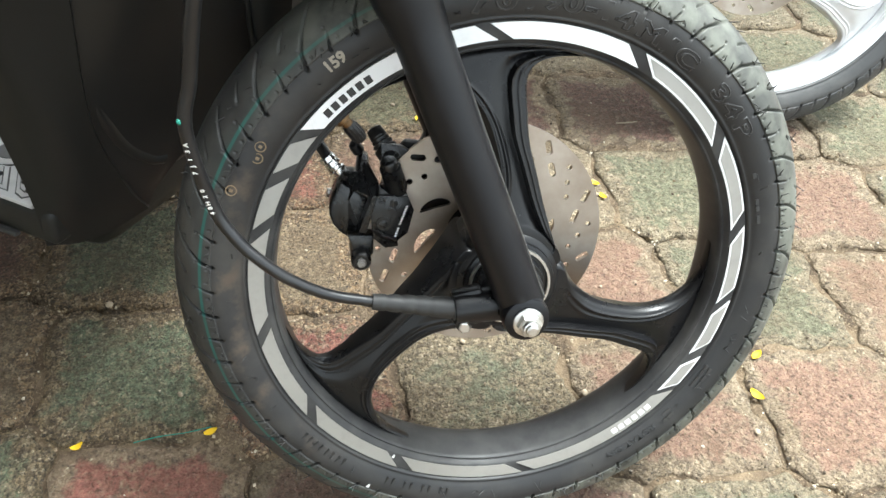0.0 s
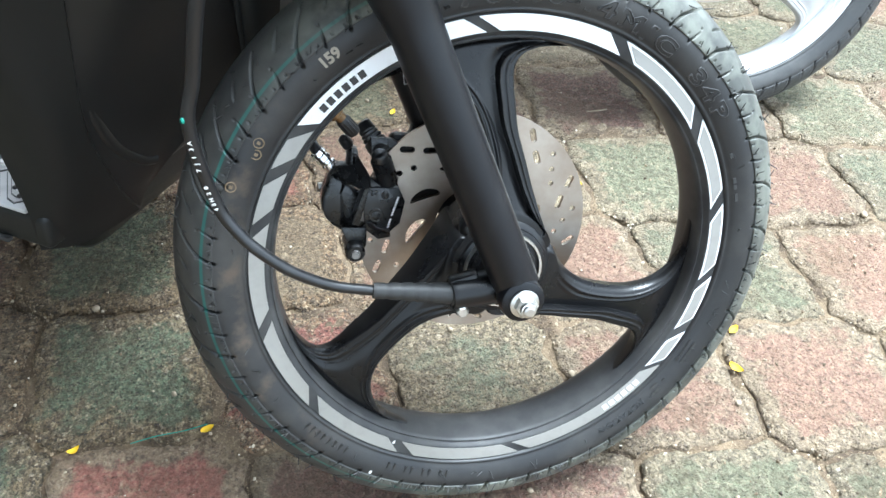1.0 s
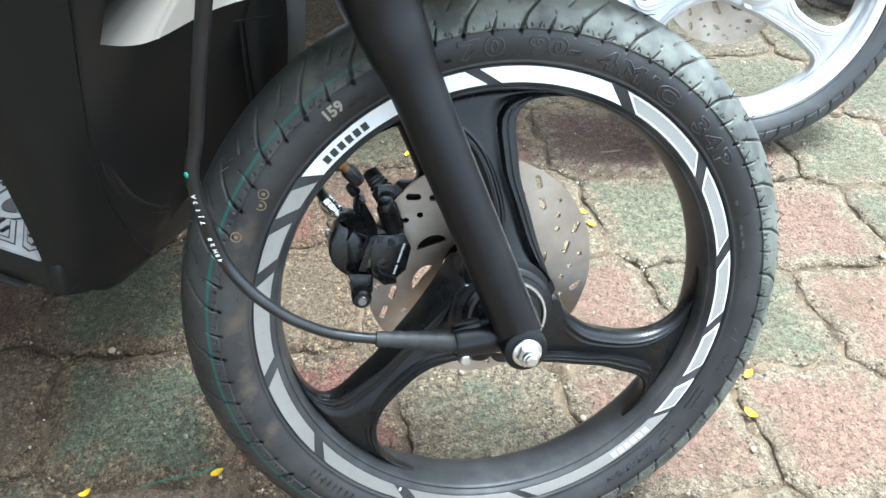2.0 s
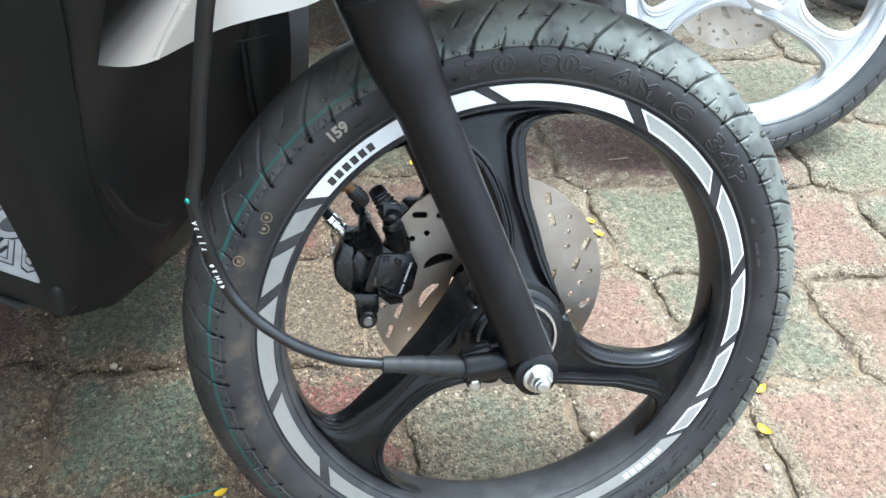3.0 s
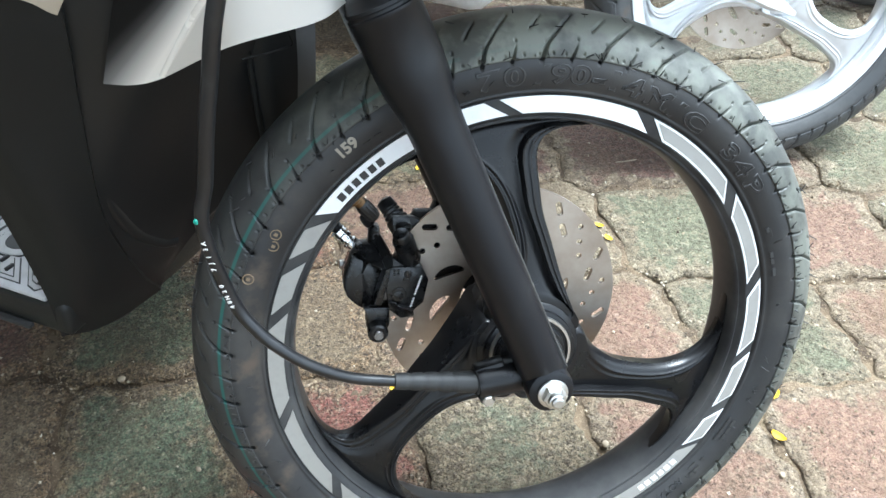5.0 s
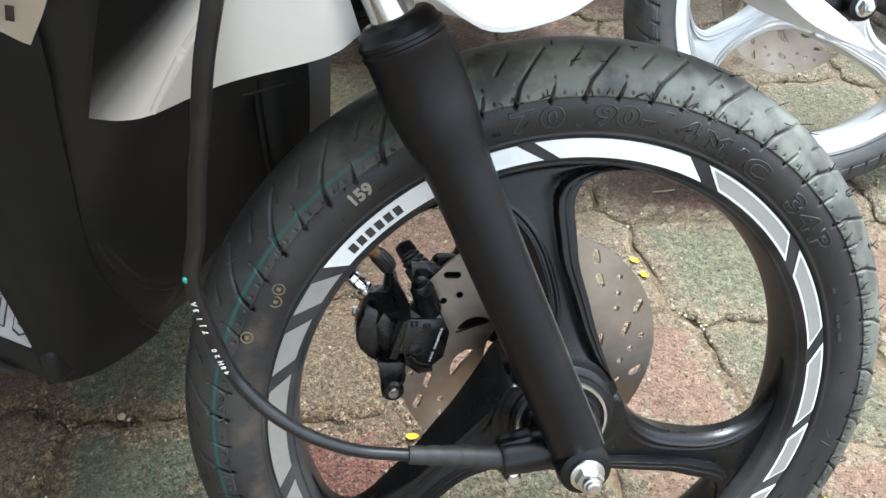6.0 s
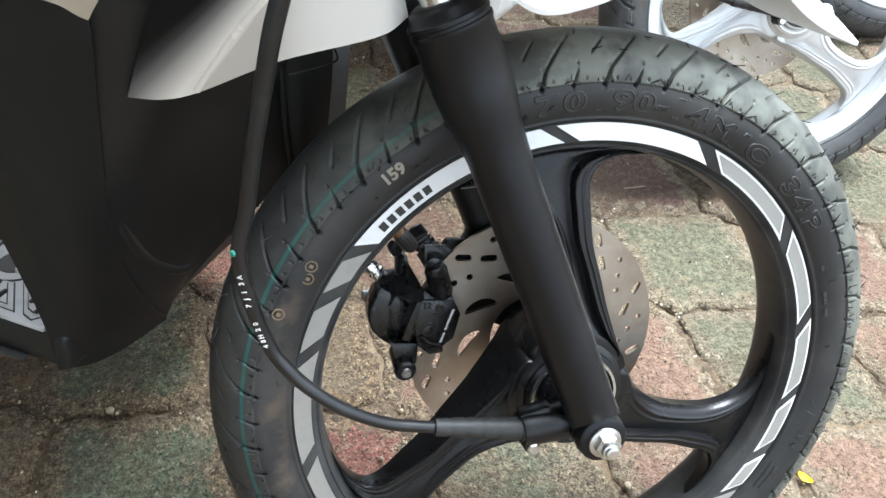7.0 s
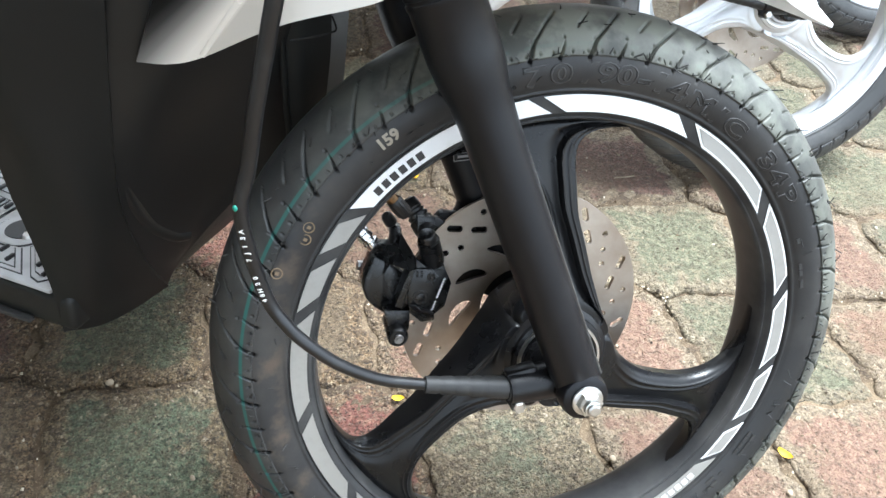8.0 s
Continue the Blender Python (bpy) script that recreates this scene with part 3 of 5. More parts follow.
def spoke_mesh(name):
    """One swept spoke: twin fine ridges along its leading edge, a channel and a flat rib along its trailing edge."""
    bm = bmesh.new()
    nr, nc = 72, 121
    lead, trail = smooth_line(LEAD, nr), smooth_line(TRAIL, nr)
    front, back = [], []
    for i in range(nr):
        fr, bk = [], []
        u = i / (nr - 1)
        base = 0.004 - 0.016 * min(1.0, u * 1.15) ** 1.3        # the face falls away towards the rim
        near = max(0.0, min(1.0, (u - 0.22) / 0.25)) * max(0.0, min(1.0, (1.0 - u) / 0.10))
        ribbed = max(0.0, min(1.0, (u - 0.06) / 0.22)) * max(0.0, min(1.0, (1.0 - u) / 0.10))
        for j in range(nc):
            s = j / (nc - 1)
            s = s + 0.09 * math.sin(2 * math.pi * s) / math.pi  # closer together at the edges
            r = lead[i][0] * (1 - s) + trail[i][0] * s
            a = lead[i][1] * (1 - s) + trail[i][1] * s
            w = radians(abs(lead[i][1] - trail[i][1])) * r
            d0, d1 = s * w, (1 - s) * w                            # metres from either edge
            h = base
            h -= 0.006 * max(0.0, 1 - d0 / 0.006) ** 2.0
            h += near * (0.0018 * math.exp(-((d0 - 0.0075) / 0.0014) ** 2) + 0.0011 * math.exp(-((d0 - 0.0125) / 0.0014) ** 2))
            rib = min(1.0, max(0.0, (0.0132 - d1) / 0.0016))
            h -= ribbed * (1 - rib) * 0.0026 * math.exp(-(max(0.0, d1 - 0.0130) / 0.0085) ** 2)
            h += ribbed * (rib * (0.0022 + 0.0016 * (1 - u)) + 0.0008 * math.exp(-((d1 - 0.0112) / 0.0009) ** 2) + 0.0007 * math.exp(-((d1 - 0.0062) / 0.0010) ** 2))
            h -= 0.003 * max(0.0, 1 - d1 / 0.002) ** 2
            if u > 0.86:
                h -= 0.004 * ((u - 0.86) / 0.14) ** 2
            fr.append(bm.verts.new(polar(r, a, h)))
            deep = max(0.0, 1 - u / 0.85)
            draft = max(0.4, 1 - 0.007 / w)
            if s > 0.5:
                draft += (1.03 - draft) * min(1.0, 1.4 * deep)
            sb = 0.5 + (s - 0.5) * draft                           # drafted sides: narrower behind
            bk.append(bm.verts.new(polar(lead[i][0] * (1 - sb) + trail[i][0] * sb, lead[i][1] * (1 - sb) + trail[i][1] * sb, -0.0225 - 0.004 * (1 - u) - 0.032 * deep * s ** 1.5)))
        front.append(fr)
        back.append(bk)
    for i in range(nr - 1):
        for j in range(nc - 1):
            bm.faces.new((front[i][j], front[i][j + 1], front[i + 1][j + 1], front[i + 1][j]))
            bm.faces.new((back[i][j], back[i + 1][j], back[i + 1][j + 1], back[i][j + 1]))
        bm.faces.new((front[i][0], front[i + 1][0], back[i + 1][0], back[i][0]))
        bm.faces.new((front[i][-1], back[i][-1], back[i + 1][-1], front[i + 1][-1]))
    return bm_mesh(name, bm, 38)


def hub_mesh(name):
    hub = [(0.008, 0.03), (0.016, 0.03), (0.018, 0.028), (0.019, 0.016), (0.0245, 0.0155), (0.0255, 0.013), (0.0262, 0.01), (0.0325, 0.009), (0.0338, 0.0085), (0.0345, 0.006), (0.0375, 0.0045), (0.0395, 0.002), (0.041, -0.003), (0.042, -0.01), (0.0425, -0.016), (0.042, -0.045), (0.036, -0.06), (0.03, -0.074), (0.008, -0.074)]
    return lathe(name, hub, 96, False, 40)


def disc_mesh(name, r_out=0.0995, out=-0.078, thick=0.0035):
    """The brake disc: a ring with round and long holes cut through it, on a five-armed carrier with open windows."""
    holes = []
    for k in range(10):
        a = 36 * k
        holes += [(polar(r, a + b, out), polar(r, a + b, out), 0.0025) for r, b in ((0.0895, 0.5), (0.081, -6.5), (0.0748, -14.5))]
        holes += [(polar(0.0928, a + 18.5, out), polar(0.0878, a + 15.2, out), 0.0027), (polar(0.0796, a + 9.0, out), polar(0.0758, a + 4.0, out), 0.0027)]
    bm = bmesh.new()
    outline = []

    def loop(pts):
        vs = [bm.verts.new(p) for p in pts]
        es = [bm.edges.new((vs[i], vs[(i + 1) % len(vs)])) for i in range(len(vs))]
        outline.append(vs)
        return es

    edges = loop([polar(r_out, 360 * k / 160, out) for k in range(160)])
    edges += loop([polar(0.034, 360 * k / 64, out) for k in range(64)])
    for p, q, rw in holes:
        ux = (p - q).normalized() if (p - q).length > 1e-6 else Vector((1, 0, 0))
        uy = Vector((-ux.z, 0, ux.x))
        pts = []
        for k in range(14):
            t = 2 * math.pi * k / 14
            pts.append((p if math.cos(t) >= 0 else q) + ux * rw * math.cos(t) + uy * rw * math.sin(t))
        edges += loop(pts)
    for k in range(10):                                                 # leaf-shaped windows of the carrier
        pts = []
        for q in range(22):
            t = 2 * math.pi * q / 22
            u, w = math.cos(t), math.sin(t)
            along = 0.0522 + 0.0062 * u
            pts.append(polar(along + 0.0066 * w * (1 - 0.3 * u), 36 * k - 3 + 11.5 * u + 2.5 * w, out))
        edges += loop(pts)
    bmesh.ops.triangle_fill(bm, use_beauty=True, use_dissolve=False, edges=edges)
    faces = list(bm.faces)
    ext = bmesh.ops.extrude_face_region(bm, geom=faces)
    vs = [g for g in ext["geom"] if isinstance(g, bmesh.types.BMVert)]
    bmesh.ops.translate(bm, verts=vs, vec=(0, thick, 0))
    return bm_mesh(name, bm, 30)


# rim stickers, anticlockwise degrees at the outer edge, from and to
STICKERS = [(136.7, 95.8, 'white'), (92.6, 63.0, 'white'), (58.6, 34.8, 'edged'), (30.5, 10.9, 'edged'), (6.9, -9.8, 'edged'), (-13.2, -25.6, 'edged'), (-29.8, -39.0, 'edged'), (-41.2, -83.2, 'grey'), (-86.5, -115.6, 'grey'), (-120.0, -144.5, 'grey'), (-148.2, -169.8, 'grey'), (-173.2, -195.6, 'grey'), (-199.2, -208.4, 'grey'), (-212.4, -219.6, 'grey')]


def add_stickers(wheel):
    for a0, a1, kind in STICKERS:
        sl = 4.7
        m = sticker_grey if kind == 'grey' else sticker_white
        i0, i1 = a0 - sl, a1 - sl
        if kind == 'white' and a0 > 130:
            i0 = a0 - 3.2
        part("rim_sticker", ring_strip("rim_sticker", 0.1765, 0.1876, a0, a1, i0, i1, 0.0009), m, wheel, "grey reflective rim sticker" if kind == 'grey' else "white rim sticker")
        if kind == 'edged':
            e = 0.55
            part("sticker_fill", ring_strip("sticker_fill", 0.178, 0.1861, a0 - e - 0.9, a1 + e - 0.5, i0 - e + 0.5, i1 + e + 0.9, 0.00125, 0.0003), sticker_grey, wheel, "grey fill of the white-edged sticker")
    # plain bars in place of the maker's lettering
    for n_, mid_a, r_, m in ((6, 125.0, 0.1815, letter_dark), (6, -54.3, 0.1822, letter_white)):
        for k in range(n_):
            a = mid_a + (k - 2.5) * 2.15
            part("letter_bar", ring_strip("letter_bar", r_ - 0.0026, r_ + 0.0026, a + 0.75, a - 0.75, a + 0.75, a - 0.75, 0.0013, 0.0003, 0, 4), m, wheel)


def fork_mesh(name, out):
    bm = bmesh.new()
    axis = Vector((-0.318, 0, 1.0)).normalized()
    a = Vector((0.003, -out, -0.004))
    L = 0.288
    spun(bm, a, a + axis * L, [(0.0, 0.010), (0.012, 0.0145), (0.04, 0.0162), (0.1, 0.0165), (0.45, 0.0168), (0.70, 0.0172), (0.755, 0.0182), (0.80, 0.0205), (0.845, 0.0214), (0.945, 0.0211), (0.948, 0.0218), (0.956, 0.0218), (0.958, 0.0211), (0.964, 0.0211), (0.966, 0.0217), (0.973, 0.0215), (0.977, 0.0200), (0.99, 0.0185), (0.997, 0.0165), (1.0, 0.0118)], 48)
    return bm_mesh(name, bm, 40)


def seam_mesh(name, out):
    """The rubbed casting seam down the leading side of a fork leg."""
    axis, side = Vector((-0.318, 0, 1.0)).normalized(), Vector((1.0, 0, 0.318)).normalized()
    a = Vector((0.003, -out, -0.004))
    pts = []
    for k in range(9):
        u = 0.035 + 0.078 * k
        pts.append(tuple(a + axis * 0.288 * u + side * (0.0154 + 0.0006 * u) + Vector((0, -0.0054, 0))))
    return hose(name, pts, lambda u: 0.0008 - 0.0003 * u, 60, 8)


def build_front(thing, rim_mat, wheel_mat, fork_mat, rubber, full, spin=0.0):
    """Wheel, tyre, disc, fork legs, speedometer drive under one thing."""
    w = part("front_wheel", wheel_mesh("front_wheel"), rim_mat, thing, "cast three-spoke front wheel", m=FRONT @ pose(0, 0, 0, 0, spin, 0))
    sm = spoke_mesh("spoke")
    for k in range(3):
        part("spoke", sm, wheel_mat, w, m=pose(0, 0, 0, 0, 120 * k, 0))
    part("hub", hub_mesh("hub"), wheel_mat, w, "turned wheel hub")
    part("tyre", tyre_mesh("tyre", 2600 if full else 1000), rubber, w, "black rubber tyre with slanted tread grooves")
    ringm = lathe("bearing_ring", [(0.0285, 0.0085), (0.0288, 0.0115), (0.0306, 0.0115), (0.031, 0.0085)], 64, False, 30)
    part("bearing_ring", ringm, zinc, w, "bare metal dust-seal ring")
    part("brake_disc", disc_mesh("brake_disc"), disc_steel, thing, "drilled steel brake disc with leaf-shaped windows", m=FRONT)
    leg = part("fork_leg", fork_mesh("fork_leg", 0.045), fork_mat, thing, "lower fork leg with a thick top collar", m=FRONT)
    far = part("fork_leg", fork_mesh("fork_leg", -0.101), fork_mat, thing, "far fork leg behind the disc", m=FRONT)
    part("seam", seam_mesh("seam", 0.045), seam_paint, leg, "rubbed casting seam")
    axis = Vector((-0.318, 0, 1.0)).normalized()
    for l_, o in ((leg, 0.045), (far, -0.101)):
        b = Vector((0.003, -o, -0.004)) + axis * 0.28
        bm = bmesh.new()
        tube(bm, b, b + axis * 0.2, 0.0113, n=32)
        part("stanchion", bm_mesh("stanchion", bm), chrome, l_, "chromed upper fork tube")
    # axle: eye, washer, nut, thread end
    bm = bmesh.new()
    spun(bm, (0, -0.02, 0), (0, -0.062, 0), [(0, 0.012), (0.3, 0.0155), (0.85, 0.0165), (0.97, 0.0155), (1, 0.013)], 40)
    part("axle_eye", bm_mesh("axle_eye", bm), fork_mat, leg)
    bm = bmesh.new()
    spun(bm, (0, -0.0615, 0), (0, -0.0635, 0), [(0, 0.0098), (0.8, 0.0098), (1, 0.0093)], 36)
    spun(bm, (0, -0.0635, 0), (0, -0.0650, 0), [(0, 0.0107), (0.6, 0.0105), (1, 0.0092)], 36)
    spun(bm, (0, -0.0648, 0), (0, -0.0708, 0), [(0, 0.0086), (0.8, 0.0086), (1, 0.0072)], 6)
    spun(bm, (0, -0.0705, 0), (0, -0.0765, 0), [(0, 0.0060), (0.55, 0.0056), (0.6, 0.0046), (0.9, 0.0042), (1, 0.003)], 24)
    part("axle_nut", bm_mesh("axle_nut", bm, 25), zinc, leg, "bright flanged axle nut on a washer")
    # speedometer drive housing and its clamp bolt
    bm = bmesh.new()
    spun(bm, (0, -0.012, 0), (0, -0.03, 0), [(0, 0.022), (0.3, 0.0225), (0.9, 0.0215), (1, 0.019)], 40)
    spun(bm, (-0.012, -0.034, 0.0015), (-0.047, -0.0375, 0.0025), [(0, 0.0135), (0.4, 0.0128), (0.9, 0.0118), (1, 0.0108)], 28)
    box(bm, (0.022, 0.012, 0.019), pose(-0.036, -0.035, 0.0065, 0, -8, 0), 0.003)
    spun(bm, (-0.0405, -0.030, -0.0095), (-0.0405, -0.041, -0.0095), [(0, 0.0058), (1, 0.0055)], 20)
    drive = part("speedometer_drive", bm_mesh("speedometer_drive", bm), black_paint, thing, "black cast speedometer drive on the axle", m=FRONT)
    bm = bmesh.new()
    spun(bm, (-0.0405, -0.040, -0.0095), (-0.0405, -0.0465, -0.0095), [(0, 0.0046), (0.85, 0.0046), (1, 0.0036)], 6)
    part("clamp_bolt", bm_mesh("clamp_bolt", bm, 25), zinc, drive, "small zinc clamp bolt")
    return w, leg, far


# ---------- the scooter in front ----------
scooter = tagged(new("scooter"), "black and white motor scooter parked on block paving", "scooter")
wheel, leg, far_leg = build_front(scooter, rim_paint, black_paint, fork_paint, tyre_rubber, True)
add_stickers(wheel)
for ch, ang, rad, size in (("7", 94.8, 0.2015, 0.0165), ("0", 89.8, 0.2015, 0.0165), ("/", 84.6, 0.2015, 0.0165), ("9", 81.0, 0.2015, 0.0165), ("0", 77.2, 0.2015, 0.0165), ("-", 73.6, 0.2015, 0.0165), ("1", 70.4, 0.2015, 0.0165), ("4", 66.3, 0.2005, 0.0165), ("M", 60.6, 0.1995, 0.0155), ("/", 56.0, 0.1985, 0.0155), ("C", 51.2, 0.1985, 0.0155), ("3", 40.2, 0.199, 0.0155), ("4", 35.6, 0.199, 0.0155), ("P", 30.8, 0.199, 0.0155)):
    part("tyre_letter", ring_text(ch, size, rad, ang, 0.0, 0.0, squash=1.6, outline=0.00055), lettering_rubber, wheel, "raised rubber size lettering")
part("tyre_lettering", ring_text("ROTATION", 0.0072, 0.1988, -57.7, 0.0004, 0.0006, squash=1.3), lettering_rubber, wheel, "raised rubber lettering")
for a, r_, w_ in ((-36.5, 0.1995, 1.0), (-34.3, 0.1995, 0.8), (-32.2, 0.1995, 0.9), (-37.0, 0.1955, 0.8), (-35.2, 0.1955, 0.7), (-33.4, 0.1955, 0.8), (-31.6, 0.1955, 0.7), (-43.5, 0.1985, 0.5), (-47.0, 0.2005, 1.6), (-46.4, 0.1965, 1.2), (12.6, 0.1965, 0.7), (10.9, 0.1965, 0.6), (8.2, 0.1968, 1.0), (19.0, 0.1975, 0.6)):
    part("moulded_bar", ring_strip("moulded_bar", r_ - 0.0014, r_ + 0.0014, a + w_, a - w_, a + w_, a - w_, wall_out(r_) + 0.0005, 0.0008, 0, 4), lettering_rubber, wheel)
part("tyre_mark", ring_text("159", 0.0105, 0.204, 122.6, 0.0003, 0.0002, bold=0.0004), mat("mark_paint", (0.3, 0.27, 0.22), 0.7), wheel, "stencilled pale number")
for k in range(4):                                                       # maker's moulding as plain raised bars
    for mid_a, gap, r_ in ((-113.5, 4.6, 0.2), (-139.0, 3.4, 0.2)):
        a = mid_a + (k - 1.5) * gap
        for q in (-0.85, 0.75):
            part("moulded_bar", ring_strip("moulded_bar", r_ - 0.0042, r_ + 0.0042, a + q + 0.24, a + q - 0.24, a + q + 0.34, a + q - 0.14, wall_out(r_) + 0.0006, 0.001, 0, 4), lettering_rubber, wheel)

stamp = mat("stamp_paint", (0.17, 0.125, 0.075), 0.7)
for a, r_ in ((145.6, 0.2015), (143.3, 0.2035), (153.3, 0.2085)):
    ring = [polar(r_ + 0.0034 * math.sin(q * math.pi / 12), a + 0.95 * math.cos(q * math.pi / 12), wall_out(r_)) for q in range(25)]
    part("stamp_ring", hose("stamp_ring", [tuple(p) for p in ring], 0.0005, 48, 6), stamp, wheel, "faint stamped ring")
    dot = ring_strip("stamp_bar", r_ - 0.0012, r_ + 0.0012, a + 0.3, a - 0.3, a + 0.3, a - 0.3, wall_out(r_) + 0.0004, 0.0003, 0, 3)
    part("stamp_bar", dot, stamp, wheel)
for r_, a, m_ in ((0.1785, -122.4, letter_white), (0.2095, -124.5, letter_white)):
    part("paint_spot", ring_strip("paint_spot", r_ - 0.0016, r_ + 0.0016, a + 0.35, a - 0.35, a + 0.2, a - 0.2, (0.0014 if r_ < 0.188 else wall_out(r_) + 0.0004), 0.0003, 0, 4), m_, wheel)
hair_rng = random.Random(9)
bm = bmesh.new()
for k in range(360):
    a = hair_rng.uniform(-50, 300)
    r, o = hair_rng.choice(((0.2132, 0.0062), (0.2132, 0.0062), (0.2132, 0.0062), (0.2132, 0.0062), (0.2305, -0.003), (0.238, -0.015), (0.199, 0.006)))
    base = polar(r, a, o - 0.0005)
    tip = polar(r + hair_rng.uniform(-0.002, 0.006), a + hair_rng.uniform(-1.6, 1.6), o + hair_rng.uniform(0.0012, 0.0045))
    tube(bm, base, tip, 0.00048, 0.00028, 5)
tagged(part("vent_hairs", bm_mesh("vent_hairs", bm), boot_rubber, wheel, "fine rubber moulding hairs"), kind="stuff")

# speedometer cable: up from the drive, out round the tyre and on to the bars
CABLE = [(-0.102, -0.029, 0.26), (-0.13, -0.028, 0.271), (-0.153, -0.025, 0.286), (-0.169, -0.02, 0.3), (-0.183, -0.012, 0.315), (-0.194, -0.003, 0.338), (-0.2, 0.007, 0.389), (-0.192, 0.012, 0.419), (-0.184, 0.015, 0.452), (-0.176, 0.018, 0.48), (-0.168, 0.02, 0.508), (-0.155, 0.024, 0.545), (-0.14, 0.03, 0.6)]
cable = part("speedometer_cable", hose("speedometer_cable", CABLE, lambda u: 0.0038 + 0.0009 * u, 120, 16), cable_rubber, scooter, "black sheathed speedometer cable with white markings")
A0, A1 = FRONT @ Vector((-0.044, -0.0378, 0.0025)), Vector(CABLE[0])
bm = bmesh.new()
prof = []
for k in range(31):
    u = k / 30
    r = 0.0080 - 0.0024 * u
    ribbed = 0.25 < u < 0.95
    prof.append((u, r - (0.0007 if ribbed and k % 5 == 0 else 0)))
spun(bm, A0, A1, prof, 28)
part("cable_boot", bm_mesh("cable_boot", bm, 45), boot_rubber, cable, "ribbed grey rubber boot")
bm = bmesh.new()
spun(bm, A0 + (A0 - A1) * 0.02, A0 + (A1 - A0) * 0.05, [(0, 0.0086), (0.5, 0.0091), (1, 0.0089)], 28)
part("boot_collar", bm_mesh("boot_collar", bm), boot_rubber, cable, "thin collar")

# ---------- ground ----------
def ground_sheet():
    """One sheet to the horizon, finely heaped where the joints are seen from near."""
    xs = np.concatenate([[-400, -60, -8, -1.6], np.linspace(-0.85, 1.15, 500), [1.9, 8, 60, 400]])
    ys = np.concatenate([[-400, -60, -8, -1.2], np.linspace(-0.4, 1.1, 375), [1.9, 8, 60, 400]])
    P = np.zeros((len(xs), len(ys), 3))
    for i, x in enumerate(xs):
        for j, y in enumerate(ys):
            z = -0.0056
            if abs(x) < 1.5 and abs(y) < 1.5:
                z += 0.0058 * noise.noise(Vector((x * 11, y * 11, 1.0))) + 0.0035 * noise.noise(Vector((x * 42, y * 42, 2.0))) + 0.0014 * noise.noise(Vector((x * 150, y * 150, 5.0)))
            P[i, j] = (x, y, min(z, -0.0004))
    return grid_mesh("ground", P)


tagged(part("ground", ground_sheet(), soil), "sandy soil bed that shows in the paving joints", "ground", kind="structure")


wall_paint = worn("wall_render", (0.5, 0.48, 0.44), (0.4, 0.38, 0.34), 0.9, 3, 300, 0, 0.3, 0.3)
# unseen wall and canopy, added to keep sky light off the left ground
bm = bmesh.new()
box(bm, (0.2, 9.0, 3.0), pose(-2.6, 0.5, 1.5))
tagged(part("wall_west", bm_mesh("wall_west", bm), wall_paint), "plain unseen wall, added to darken the left side", "wall", kind="structure")
bm = bmesh.new()
box(bm, (2.2, 9.0, 0.12), pose(-1.5, 0.5, 2.4))
tagged(part("canopy", bm_mesh("canopy", bm), wall_paint), "plain unseen roof slab, added to block sky light", "canopy", kind="structure")


# ---------- brake caliper ----------
def wl(x, out, z):
    return Vector((x, -out, z))


def slab(bm, pts, out0, out1, bevel=0.0018):
    """A plate of a given outline in the wheel's plane, between two depths, with rounded edges."""
    vs = [bm.verts.new(wl(x, out1, z)) for x, z in pts]
    f = bm.faces.new(vs)
    before = set(bm.edges)
    ext = bmesh.ops.extrude_face_region(bm, geom=[f])
    nv = [g for g in ext["geom"] if isinstance(g, bmesh.types.BMVert)]
    bmesh.ops.translate(bm, verts=nv, vec=(0, -(out0 - out1), 0))
    fs = {fc for v in vs + nv for fc in v.link_faces}
    es = {e for fc in fs for e in fc.edges}
    bmesh.ops.recalc_face_normals(bm, faces=list(fs))
    if bevel:
        bmesh.ops.bevel(bm, geom=list(es), offset=bevel, segments=2, affect='EDGES', profile=0.5)


def facet(bm, pts, depth):
    """A block with a slanted face: (x, out, z) round its face, and how deep it goes."""
    top = [bm.verts.new(wl(*p)) for p in pts]
    low = [bm.verts.new(wl(x, o - depth, z)) for x, o, z in pts]
    n = len(pts)
    fs = [bm.faces.new(top), bm.faces.new(low[::-1])]
    fs += [bm.faces.new((top[k], low[k], low[(k + 1) % n], top[(k + 1) % n])) for k in range(n)]
    bmesh.ops.recalc_face_normals(bm, faces=fs)
    bmesh.ops.bevel(bm, geom=list({e for f in fs for e in f.edges}), offset=0.0007, segments=2, affect='EDGES', profile=0.5)


